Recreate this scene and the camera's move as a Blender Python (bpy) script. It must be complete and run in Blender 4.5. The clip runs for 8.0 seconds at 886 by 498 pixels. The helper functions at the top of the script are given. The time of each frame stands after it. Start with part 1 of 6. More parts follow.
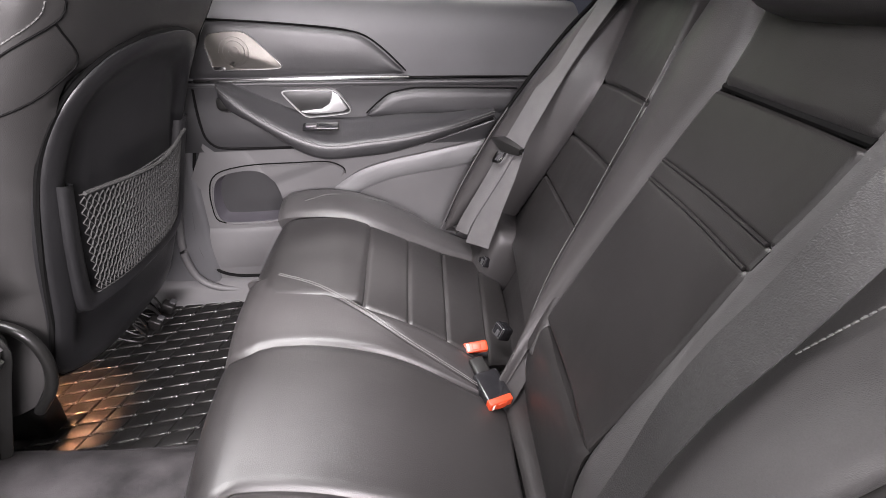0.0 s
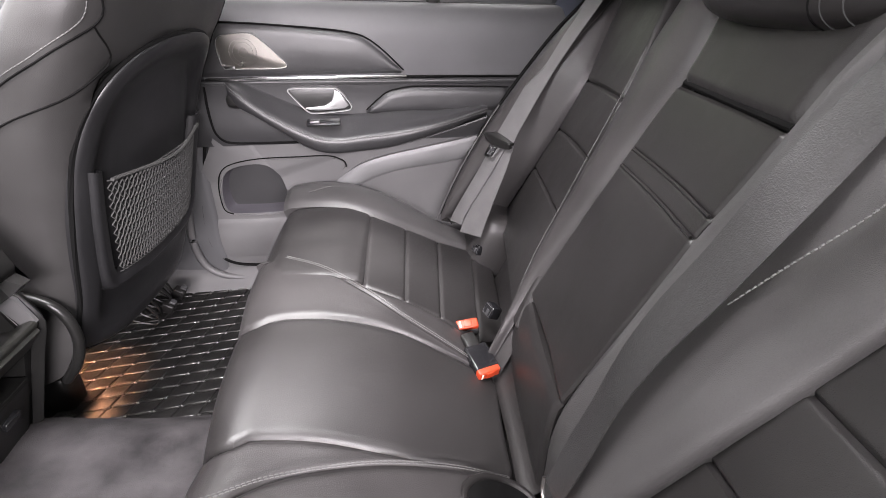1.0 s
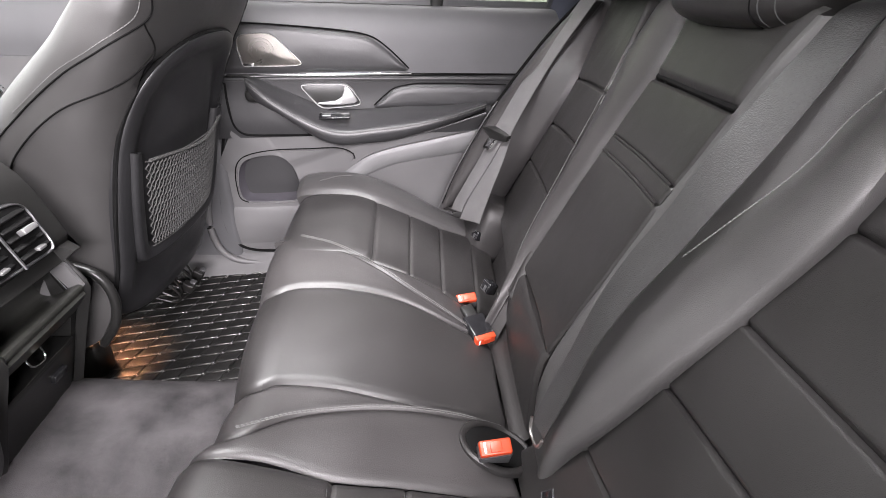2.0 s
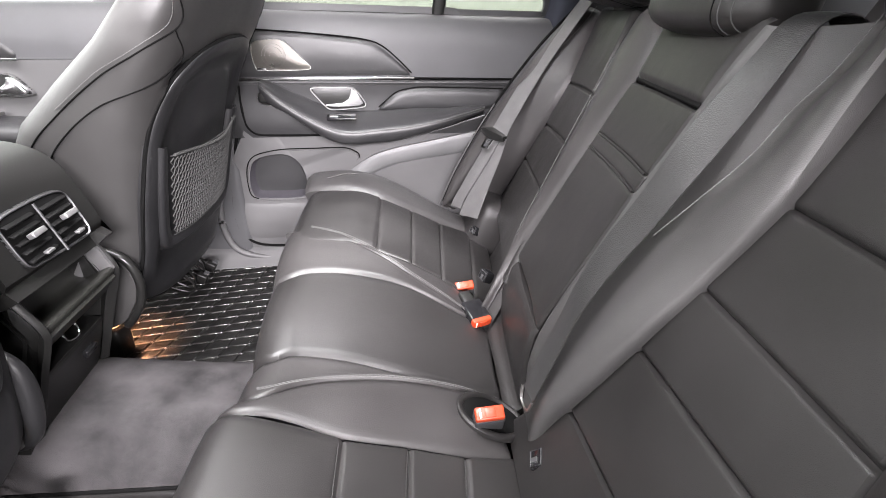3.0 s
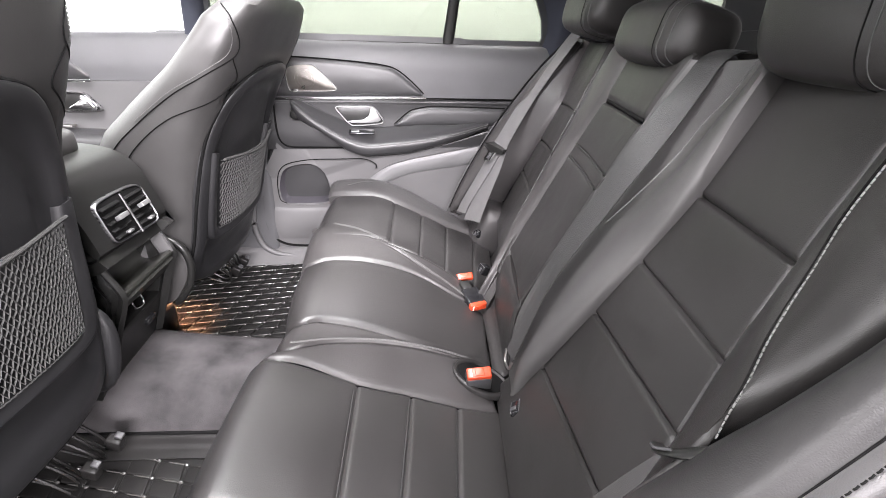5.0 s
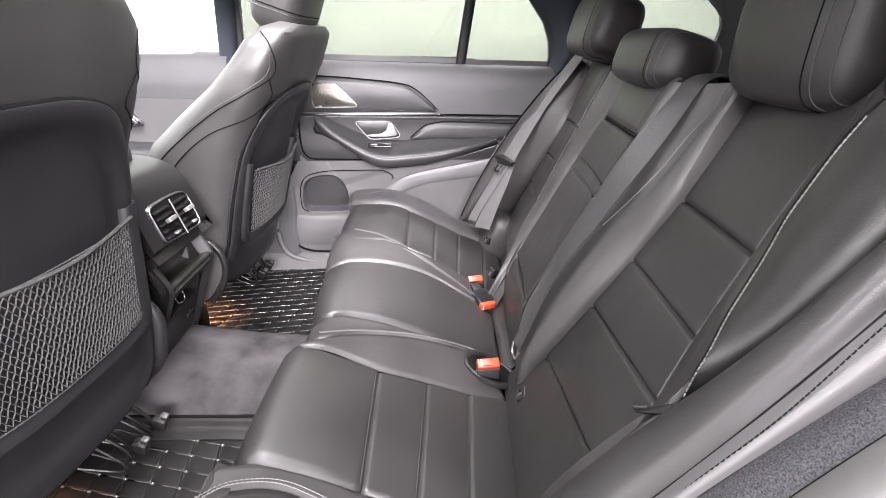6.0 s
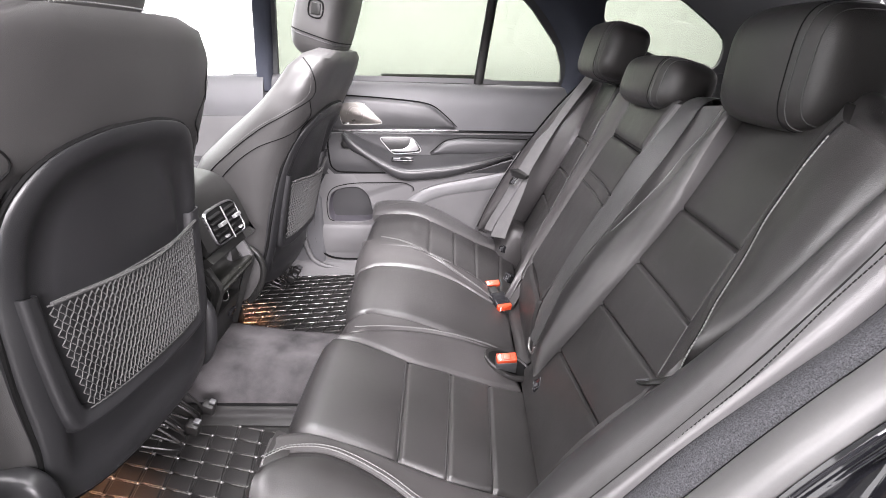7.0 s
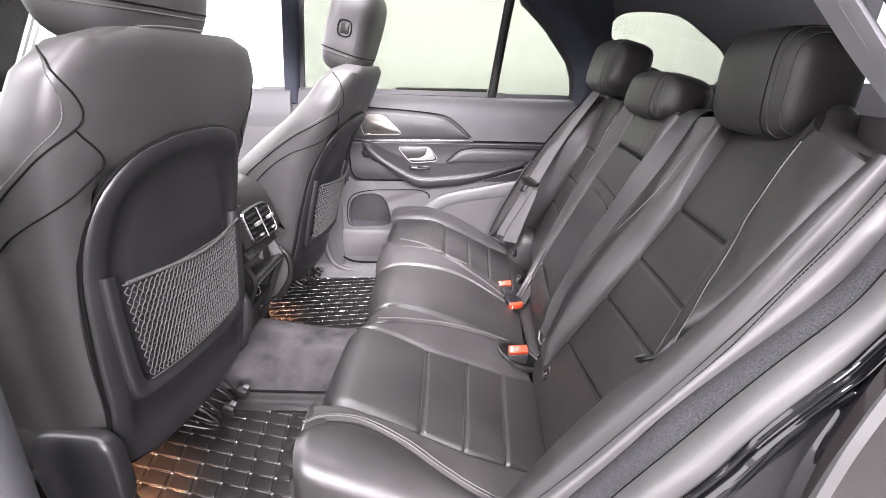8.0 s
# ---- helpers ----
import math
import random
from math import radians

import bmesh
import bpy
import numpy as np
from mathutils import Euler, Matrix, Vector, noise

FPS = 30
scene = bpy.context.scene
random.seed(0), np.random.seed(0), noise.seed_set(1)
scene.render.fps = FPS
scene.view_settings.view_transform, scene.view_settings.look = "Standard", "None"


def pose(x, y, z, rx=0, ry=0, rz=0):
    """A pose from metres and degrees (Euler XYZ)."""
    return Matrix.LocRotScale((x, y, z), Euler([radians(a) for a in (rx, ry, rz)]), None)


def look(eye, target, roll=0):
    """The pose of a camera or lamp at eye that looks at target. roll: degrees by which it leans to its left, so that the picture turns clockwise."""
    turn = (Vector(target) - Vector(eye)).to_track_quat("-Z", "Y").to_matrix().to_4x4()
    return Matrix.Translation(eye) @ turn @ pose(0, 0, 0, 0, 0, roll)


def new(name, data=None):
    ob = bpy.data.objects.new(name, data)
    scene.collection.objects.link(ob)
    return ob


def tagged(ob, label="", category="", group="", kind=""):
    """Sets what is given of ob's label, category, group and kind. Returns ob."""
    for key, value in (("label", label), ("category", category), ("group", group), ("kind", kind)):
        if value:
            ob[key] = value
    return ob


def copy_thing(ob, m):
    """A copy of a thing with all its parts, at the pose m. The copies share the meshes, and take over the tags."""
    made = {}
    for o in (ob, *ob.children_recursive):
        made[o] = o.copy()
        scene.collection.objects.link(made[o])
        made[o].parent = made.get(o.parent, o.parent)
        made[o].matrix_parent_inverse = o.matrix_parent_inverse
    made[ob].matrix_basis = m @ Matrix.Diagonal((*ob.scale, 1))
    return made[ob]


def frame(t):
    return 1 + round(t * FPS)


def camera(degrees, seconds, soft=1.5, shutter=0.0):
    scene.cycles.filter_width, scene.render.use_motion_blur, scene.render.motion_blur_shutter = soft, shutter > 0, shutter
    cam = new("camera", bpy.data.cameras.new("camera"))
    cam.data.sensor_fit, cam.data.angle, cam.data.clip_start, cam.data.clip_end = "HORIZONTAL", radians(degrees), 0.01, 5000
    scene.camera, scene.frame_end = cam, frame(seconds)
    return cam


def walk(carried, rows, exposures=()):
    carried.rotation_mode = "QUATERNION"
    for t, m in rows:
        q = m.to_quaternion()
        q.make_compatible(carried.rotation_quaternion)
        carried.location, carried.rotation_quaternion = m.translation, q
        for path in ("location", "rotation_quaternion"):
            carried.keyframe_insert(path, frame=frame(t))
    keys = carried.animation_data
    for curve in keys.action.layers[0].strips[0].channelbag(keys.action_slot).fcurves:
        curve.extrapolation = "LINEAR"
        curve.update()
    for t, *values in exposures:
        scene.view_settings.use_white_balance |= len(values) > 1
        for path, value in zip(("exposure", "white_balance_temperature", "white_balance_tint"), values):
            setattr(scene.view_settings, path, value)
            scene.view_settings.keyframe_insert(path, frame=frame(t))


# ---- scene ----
cam = camera(84.00, 8.0, 0.5)
PATH = [
    (0, (-0.0139, -0.473, 0.7474), (0.101, 0.839, 0.0294), 0.4),
    (0.5, (-0.0112, -0.513, 0.7508), (0.1027, 0.8001, 0.0347), 0.37),
    (1, (-0.0107, -0.5535, 0.7548), (0.1064, 0.7604, 0.0408), 0.49),
    (1.5, (-0.0151, -0.6067, 0.7532), (0.1011, 0.7098, 0.0438), 0.65),
    (3, (-0.0275, -0.7401, 0.7583), (0.0882, 0.5893, 0.0732), 1.02),
    (3.5, (-0.0206, -0.7779, 0.7625), (0.0902, 0.5566, 0.0866), 1.09),
    (4, (-0.0132, -0.8188, 0.7678), (0.0849, 0.5235, 0.1056), 1.15),
    (4.5, (-0.0115, -0.8709, 0.774), (0.0729, 0.4797, 0.127), 1.17),
    (6, (-0.024, -1.0222, 0.8009), (0.017, 0.3534, 0.2042), 1.0),
    (6.5, (-0.042, -1.0784, 0.814), (-0.0165, 0.3066, 0.2386), 0.9),
    (7, (-0.0582, -1.1291, 0.8198), (-0.0453, 0.2639, 0.2635), 0.97),
    (7.5, (-0.0691, -1.1779, 0.8224), (-0.0698, 0.2218, 0.2832), 1.01),
    (8, (-0.0772, -1.2287, 0.8227), (-0.0933, 0.1778, 0.3015), 1.06),
]
walk(cam, [(t, look(eye, target, roll)) for t, eye, target, roll in PATH], [(0, 1.45, 6480, 16), (1.5, 1.55, 6440, 15), (3, 1.86, 6400, 13), (4, 1.95, 6400, 13), (6, 1.95, 6400, 14.5), (7, 1.98, 6380, 15), (7.5, 2.1, 6350, 16), (8, 2.0, 6350, 18)])

# ---- light ----
world = bpy.data.worlds.new("showroom_light")
scene.world = world
world.use_nodes = True
_bg = world.node_tree.nodes["Background"]
_bg.inputs[0].default_value = (1.0, 0.99, 0.97, 1)
_bg.inputs[1].default_value = 2.6
scene.view_settings.exposure = 2.0


def lamp(name, kind, m, power, color=(1, 1, 1), size=1.0, size_y=None):
    data = bpy.data.lights.new(name, kind)
    data.energy, data.color = power, color
    if kind == "AREA":
        data.shape, data.size, data.size_y = "RECTANGLE", size, size_y or size
    else:
        data.shadow_soft_size = size
        if kind == "SPOT":
            data.spot_size, data.spot_blend = radians(100), 0.5
    ob = new(name, data)
    ob.matrix_world = m
    return ob


# Four unseen area lamps, added to brighten the cabin and the far wall.
lamp("fill_area_lamp", "AREA", look((-2.2, -0.9, 2.5), (0.2, 0.3, 0.5)), 48, (1.0, 0.965, 0.97), 1.6, 0.8)
lamp("fill_area_lamp", "AREA", look((0.6, -4.6, 2.1), (-0.2, 0.3, 0.5)), 340, (1.0, 0.955, 0.965), 3.2, 0.5)
lamp("fill_area_lamp", "AREA", look((0.6, 2.6, 3.4), (0.6, 3.9, 0.5)), 110, (1.0, 0.98, 0.95), 4.0, 0.8)
lamp("fill_area_lamp", "AREA", look((-0.3, -0.35, 2.7), (-0.2, 0.05, 0.0)), 120, (1.0, 0.955, 0.965), 1.8, 1.6)
lamp("footwell_lamp", "SPOT", pose(-0.725, 0.305, 0.115), 2.6, (1.0, 0.48, 0.25), 0.015)
lamp("footwell_lamp", "SPOT", pose(-0.74, -0.45, 0.13), 2.0, (1.0, 0.5, 0.26), 0.015)


# ---- materials ----
def material(name, color, rough=0.5, metal=0.0, grain=0.0, scale=400.0, vary=0.12, vary_scale=9.0, kind="noise", spec=0.5, sheen=0.0, rough_vary=0.06):
    """A surface with colour variation at two scales and fine relief."""
    mat = bpy.data.materials.new(name)
    mat.use_nodes = True
    t = mat.node_tree
    b = t.nodes["Principled BSDF"]
    b.inputs["Metallic"].default_value = metal
    b.inputs["Specular IOR Level"].default_value = spec
    if sheen:
        b.inputs["Sheen Weight"].default_value = sheen
    co = t.nodes.new("ShaderNodeTexCoord")
    big = t.nodes.new("ShaderNodeTexNoise")
    big.inputs["Scale"].default_value, big.inputs["Detail"].default_value = vary_scale, 6
    t.links.new(co.outputs["Object"], big.inputs["Vector"])
    fine = t.nodes.new("ShaderNodeTexNoise")
    fine.inputs["Scale"].default_value, fine.inputs["Detail"].default_value = scale, 3
    t.links.new(co.outputs["Object"], fine.inputs["Vector"])
    mix = t.nodes.new("ShaderNodeMath")
    mix.operation = "MULTIPLY_ADD"
    t.links.new(fine.outputs["Fac"], mix.inputs[0])
    mix.inputs[1].default_value = 0.35
    t.links.new(big.outputs["Fac"], mix.inputs[2])
    ramp = t.nodes.new("ShaderNodeMapRange")
    ramp.inputs[1].default_value, ramp.inputs[2].default_value = 0.35, 1.0
    ramp.inputs[3].default_value, ramp.inputs[4].default_value = 1 - vary, 1 + vary
    t.links.new(mix.outputs[0], ramp.inputs[0])
    col = t.nodes.new("ShaderNodeVectorMath")
    col.operation = "SCALE"
    col.inputs[0].default_value = color
    t.links.new(ramp.outputs[0], col.inputs["Scale"])
    t.links.new(col.outputs[0], b.inputs["Base Color"])
    rr = t.nodes.new("ShaderNodeMapRange")
    rr.inputs[1].default_value, rr.inputs[2].default_value = 0.3, 0.7
    rr.inputs[3].default_value, rr.inputs[4].default_value = max(0.02, rough - rough_vary), rough + rough_vary
    t.links.new(big.outputs["Fac"], rr.inputs[0])
    t.links.new(rr.outputs[0], b.inputs["Roughness"])
    if grain:
        bump = t.nodes.new("ShaderNodeBump")
        bump.inputs["Strength"].default_value, bump.inputs["Distance"].default_value = grain, 0.0006
        if kind == "leather":
            v = t.nodes.new("ShaderNodeTexVoronoi")
            v.feature = "DISTANCE_TO_EDGE"
            v.inputs["Scale"].default_value = scale
            t.links.new(co.outputs["Object"], v.inputs["Vector"])
            t.links.new(v.outputs["Distance"], bump.inputs["Height"])
        elif kind == "weave":
            w = t.nodes.new("ShaderNodeTexWave")
            w.inputs["Scale"].default_value, w.inputs["Distortion"].default_value = scale, 1.5
            w.bands_direction = "DIAGONAL"
            t.links.new(co.outputs["Object"], w.inputs["Vector"])
            t.links.new(w.outputs["Fac"], bump.inputs["Height"])
        else:
            t.links.new(fine.outputs["Fac"], bump.inputs["Height"])
        if kind == "leather":
            mid = t.nodes.new("ShaderNodeTexNoise")
            mid.inputs["Scale"].default_value, mid.inputs["Detail"].default_value, mid.inputs["Distortion"].default_value = 38.0, 4, 0.6
            t.links.new(co.outputs["Object"], mid.inputs["Vector"])
            soft = t.nodes.new("ShaderNodeBump")
            soft.inputs["Strength"].default_value, soft.inputs["Distance"].default_value = 0.09, 0.004
            t.links.new(mid.outputs["Fac"], soft.inputs["Height"])
            t.links.new(soft.outputs[0], bump.inputs["Normal"])
        t.links.new(bump.outputs[0], b.inputs["Normal"])
    return mat


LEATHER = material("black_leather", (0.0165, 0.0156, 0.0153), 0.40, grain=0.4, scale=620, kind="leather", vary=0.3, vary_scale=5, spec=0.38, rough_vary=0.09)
# Smoother bolster leathers, with part of their sheen put into paler base colours.
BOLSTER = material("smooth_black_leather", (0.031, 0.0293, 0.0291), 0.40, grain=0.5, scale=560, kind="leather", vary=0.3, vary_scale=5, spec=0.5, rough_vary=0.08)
BOLSTER_PALE = material("smooth_sheen_leather", (0.047, 0.0456, 0.0453), 0.38, grain=0.5, scale=560, kind="leather", vary=0.3, vary_scale=5, spec=0.5, rough_vary=0.08)
# Cushion copy of the black leather, its sheen put into base colour and gloss.
SITTING = material("sheen_cushion_leather", (0.019, 0.018, 0.0177), 0.39, grain=0.4, scale=620, kind="leather", vary=0.3, vary_scale=5, spec=0.65, rough_vary=0.09)
TAB = material("satin_silver", (0.40, 0.40, 0.40), 0.38, metal=0.8, vary=0.05)
LEATHER_SIDE = material("grained_leather", (0.018, 0.0175, 0.0175), 0.44, grain=0.32, scale=420, kind="leather", vary=0.2, spec=0.32)
# Front seats' black leather, its broad sheen put into a greyer base colour.
SEAT_GREY = material("front_seat_leather", (0.034, 0.0330, 0.0324), 0.46, grain=0.4, scale=620, kind="leather", vary=0.2)
SHELL = material("seat_back_shell", (0.012, 0.012, 0.0128), 0.42, grain=0.3, scale=900, spec=0.5)
THREAD_DARK = material("dark_thread", (0.04, 0.04, 0.04), 0.7)
THREAD_PALE = material("pale_thread", (0.135, 0.135, 0.13), 0.75, vary=0.2, scale=1500)
THREAD = material("grey_thread", (0.085, 0.085, 0.083), 0.75, vary=0.2, scale=1500)
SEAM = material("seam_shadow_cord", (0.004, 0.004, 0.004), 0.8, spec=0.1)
PLASTIC = material("black_plastic", (0.0105, 0.0105, 0.0100), 0.34, grain=0.2, scale=900, spec=0.38)
GLOSS = material("gloss_black_plastic", (0.010, 0.010, 0.011), 0.16)
ROOM = material("unseen_wall_grey", (0.27, 0.27, 0.265), 0.8, vary=0.05, vary_scale=1.5)
PAINT_EDGE = material("dark_grey_car_paint", (0.014, 0.012, 0.012), 0.10, spec=0.6, vary=0.2, rough_vary=0.02)
PAINT = material("black_car_paint", (0.005, 0.005, 0.006), 0.07, spec=0.42, vary=0.3, rough_vary=0.01)
DOOR_DARK = material("dark_door_vinyl", (0.025, 0.0248, 0.0258), 0.40, grain=0.35, scale=700, kind="leather")
DOOR_TOP = material("door_top_vinyl", (0.066, 0.066, 0.069), 0.52, grain=0.35, scale=700, kind="leather")
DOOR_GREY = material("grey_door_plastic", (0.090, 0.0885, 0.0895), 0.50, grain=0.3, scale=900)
DOOR_LIGHT = material("pale_grey_trim", (0.155, 0.155, 0.157), 0.46, grain=0.2, scale=900)
POCKET = material("pocket_lining", (0.048, 0.045, 0.053), 0.7, grain=0.4, scale=1200)
DARK_CHROME = material("dark_satin_chrome", (0.24, 0.24, 0.245), 0.36, metal=1.0, vary=0.08)
CHROME = material("satin_chrome", (0.72, 0.72, 0.72), 0.18, metal=1.0, vary=0.05)
STEEL = material("dull_steel", (0.35, 0.34, 0.33), 0.38, metal=1.0, vary=0.3, vary_scale=60)
SPEAKER = material("perforated_aluminium", (0.1260, 0.1200, 0.1110), 0.33, metal=1.0, grain=0.9, scale=1100)
# Edge leather made paler, with strong light put into its base colour.
BORDER = material("lightened_leather", (0.050, 0.0485, 0.049), 0.52, grain=0.5, scale=520, kind="leather", vary=0.12)
# Mat ridges and studs: window highlights put into a paler, glossier rubber.
GLOSS_RUBBER = material("highlight_rubber", (0.055, 0.054, 0.052), 0.14, vary=0.2, spec=1.0)
RUBBER = material("black_rubber", (0.011, 0.0106, 0.0103), 0.40, grain=0.4, scale=1200, vary=0.35, vary_scale=14, spec=0.30)
CARPET = material("grey_carpet", (0.038, 0.036, 0.037), 0.95, grain=1.0, scale=700, vary=0.75, vary_scale=14, spec=0.1)
CARPET_DARK = material("dark_speckled_carpet", (0.027, 0.027, 0.029), 0.95, grain=1.0, scale=700, vary=0.98, vary_scale=600, spec=0.1)
# Middle belt's webbing, with its shade put into a darker base colour.
WEBBING = material("shaded_belt_webbing", (0.013, 0.0127, 0.0125), 0.38, grain=1.0, scale=620, vary=0.5, vary_scale=240, sheen=0.05)
BUCKLE = material("grey_buckle_plastic", (0.045, 0.045, 0.047), 0.4, grain=0.2, scale=900)
# The same webbing on the far belt, light put into a paler colour.
WEBBING_PALE = material("lit_belt_webbing", (0.085, 0.0835, 0.0835), 0.5, grain=0.8, scale=560, vary=0.2, vary_scale=40)
TRAY = material("satin_black", (0.022, 0.0225, 0.020), 0.34, grain=0.15, scale=500, vary=0.3, vary_scale=8)
VENT = material("vent_black", (0.005, 0.005, 0.005), 0.55, spec=0.12)
RED = material("orange_red_button", (0.36, 0.036, 0.009), 0.45, vary=0.06)
WHITE = material("white_mark", (0.8, 0.8, 0.78), 0.5)
NET = material("elastic_net_cord", (0.050, 0.050, 0.049), 0.75, vary=0.2, scale=1500, spec=0.25)
LINER = material("dark_headliner", (0.035, 0.038, 0.050), 0.85, grain=0.6, scale=1300, spec=0.2)
PILLAR = material("pillar_trim", (0.036, 0.037, 0.041), 0.6, grain=0.4, scale=900)
PALE_SEAL = material("pale_pillar_seal", (0.13, 0.13, 0.135), 0.42, vary=0.15)
# Door seal rubber, lighter than black because doorway light is put into it.
SEAL = material("door_seal_rubber", (0.046, 0.0455, 0.045), 0.60, vary=0.2)
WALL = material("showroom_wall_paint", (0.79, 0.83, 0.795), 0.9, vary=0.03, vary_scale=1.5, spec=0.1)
GROUND = material("showroom_floor", (0.14, 0.14, 0.135), 0.4, vary=0.2, vary_scale=2)
DARK = material("dark_rail", (0.03, 0.03, 0.028), 0.6)


def glass_material(name, tint):
    mat = bpy.data.materials.new(name)
    mat.use_nodes = True
    t = mat.node_tree
    t.nodes.remove(t.nodes["Principled BSDF"])
    clear, gloss, mix, fr = (t.nodes.new("ShaderNode" + k) for k in ("BsdfTransparent", "BsdfGlossy", "MixShader", "Fresnel"))
    clear.inputs[0].default_value = (*tint, 1)
    gloss.inputs["Roughness"].default_value = 0.02
    fr.inputs[0].default_value = 1.45
    t.links.new(fr.outputs[0], mix.inputs[0])
    t.links.new(clear.outputs[0], mix.inputs[1])
    t.links.new(gloss.outputs[0], mix.inputs[2])
    t.links.new(mix.outputs[0], t.nodes["Material Output"].inputs[0])
    return mat


TINTED = glass_material("tinted_glass", (0.42, 0.435, 0.40))
CLEAR = glass_material("clear_glass", (0.93, 0.96, 0.94))


# ---- builders ----
def thing(name, loc, label, category, group="", kind=""):
    ob = new(name)
    ob.empty_display_size = 0.05
    ob.location = loc
    return tagged(ob, label, category, group, kind)


def part(name, verts, faces, mat, parent=None, label="", smooth=True):
    """One mesh object, in world coordinates, under a thing or a part."""
    me = bpy.data.meshes.new(name)
    me.from_pydata([tuple(v) for v in verts], [], faces)
    me.validate()
    bm = bmesh.new()
    bm.from_mesh(me)
    bmesh.ops.recalc_face_normals(bm, faces=bm.faces)
    bm.to_mesh(me)
    bm.free()
    me.materials.append(mat)
    if smooth:
        me.polygons.foreach_set("use_smooth", [True] * len(me.polygons))
        me.set_sharp_from_angle(angle=radians(42))
    ob = new(name, me)
    if parent is not None:
        ob.parent = parent
        if parent.parent is None:
            ob.matrix_parent_inverse = Matrix.Translation(-parent.location)
    if label:
        tagged(ob, label)
    return ob


def spline(pts, n, closed=False):
    """n + 1 points (n when closed) along a smooth line through pts, evenly spaced."""
    p = [Vector(q) for q in pts]
    if len(p) == 2 and not closed:
        return [p[0].lerp(p[1], i / n) for i in range(n + 1)]
    dense = []
    k = len(p)
    segs = k if closed else k - 1
    for i in range(segs):
        b, c = p[i], p[(i + 1) % k]
        a = p[i - 1] if closed or i > 0 else b * 2 - c
        d = p[(i + 2) % k] if closed or i + 2 < k else c * 2 - b
        t1, t2 = (c - a) * 0.5, (d - b) * 0.5
        lim = (c - b).length * 1.3
        if t1.length > lim:
            t1 *= lim / t1.length
        if t2.length > lim:
            t2 *= lim / t2.length
        for j in range(16):
            s = j / 16
            dense.append(b * (2 * s**3 - 3 * s**2 + 1) + t1 * (s**3 - 2 * s**2 + s) + c * (3 * s**2 - 2 * s**3) + t2 * (s**3 - s**2))
    dense.append(p[0] if closed else p[-1])
    acc = [0.0]
    for a, b in zip(dense, dense[1:]):
        acc.append(acc[-1] + (b - a).length)
    out, j = [], 0
    for i in range(n if closed else n + 1):
        want = acc[-1] * i / n
        while j < len(acc) - 2 and acc[j + 1] < want:
            j += 1
        span = acc[j + 1] - acc[j]
        out.append(dense[j].lerp(dense[j + 1], (want - acc[j]) / span if span > 1e-9 else 0))
    return out


def grid_faces(nu, nv, start=0, wrap=False):
    """Faces of rows of nu points, nv rows."""
    f = []
    for j in range(nv - 1):
        for i in range(nu if wrap else nu - 1):
            a, b = start + j * nu + i, start + j * nu + (i + 1) % nu
            f.append((a, b, b + nu, a + nu))
    return f


def ease(n):
    """0 to 1 in n steps, closer together at both ends."""
    return [0.25 * i / n + 0.75 * (0.5 - 0.5 * math.cos(math.pi * i / n)) for i in range(n + 1)]


def at(line, s):
    k = s * (len(line) - 1)
    i = min(int(k), len(line) - 2)
    return line[i].lerp(line[i + 1], k - i)


def surface(curves, nu, nv):
    """A grid over lines that lie side by side."""
    lines = [spline(c, 60) for c in curves]
    us, vs = ease(nu), ease(nv)
    cols = []
    for u in us:
        across = spline([at(l, u) for l in lines], 40)
        cols.append([at(across, v) for v in vs])
    return [[cols[i][j] for i in range(nu + 1)] for j in range(nv + 1)]


def normals(rows, out):
    nv, nu = len(rows), len(rows[0])
    res = []
    for j in range(nv):
        line = []
        for i in range(nu):
            a = rows[j][min(i + 1, nu - 1)] - rows[j][max(i - 1, 0)]
            b = rows[min(j + 1, nv - 1)][i] - rows[max(j - 1, 0)][i]
            n = a.cross(b)
            if n.length < 1e-12:
                n = Vector(out)
            n.normalize()
            line.append(n if n.dot(out) > 0 else -n)
        res.append(line)
    return res


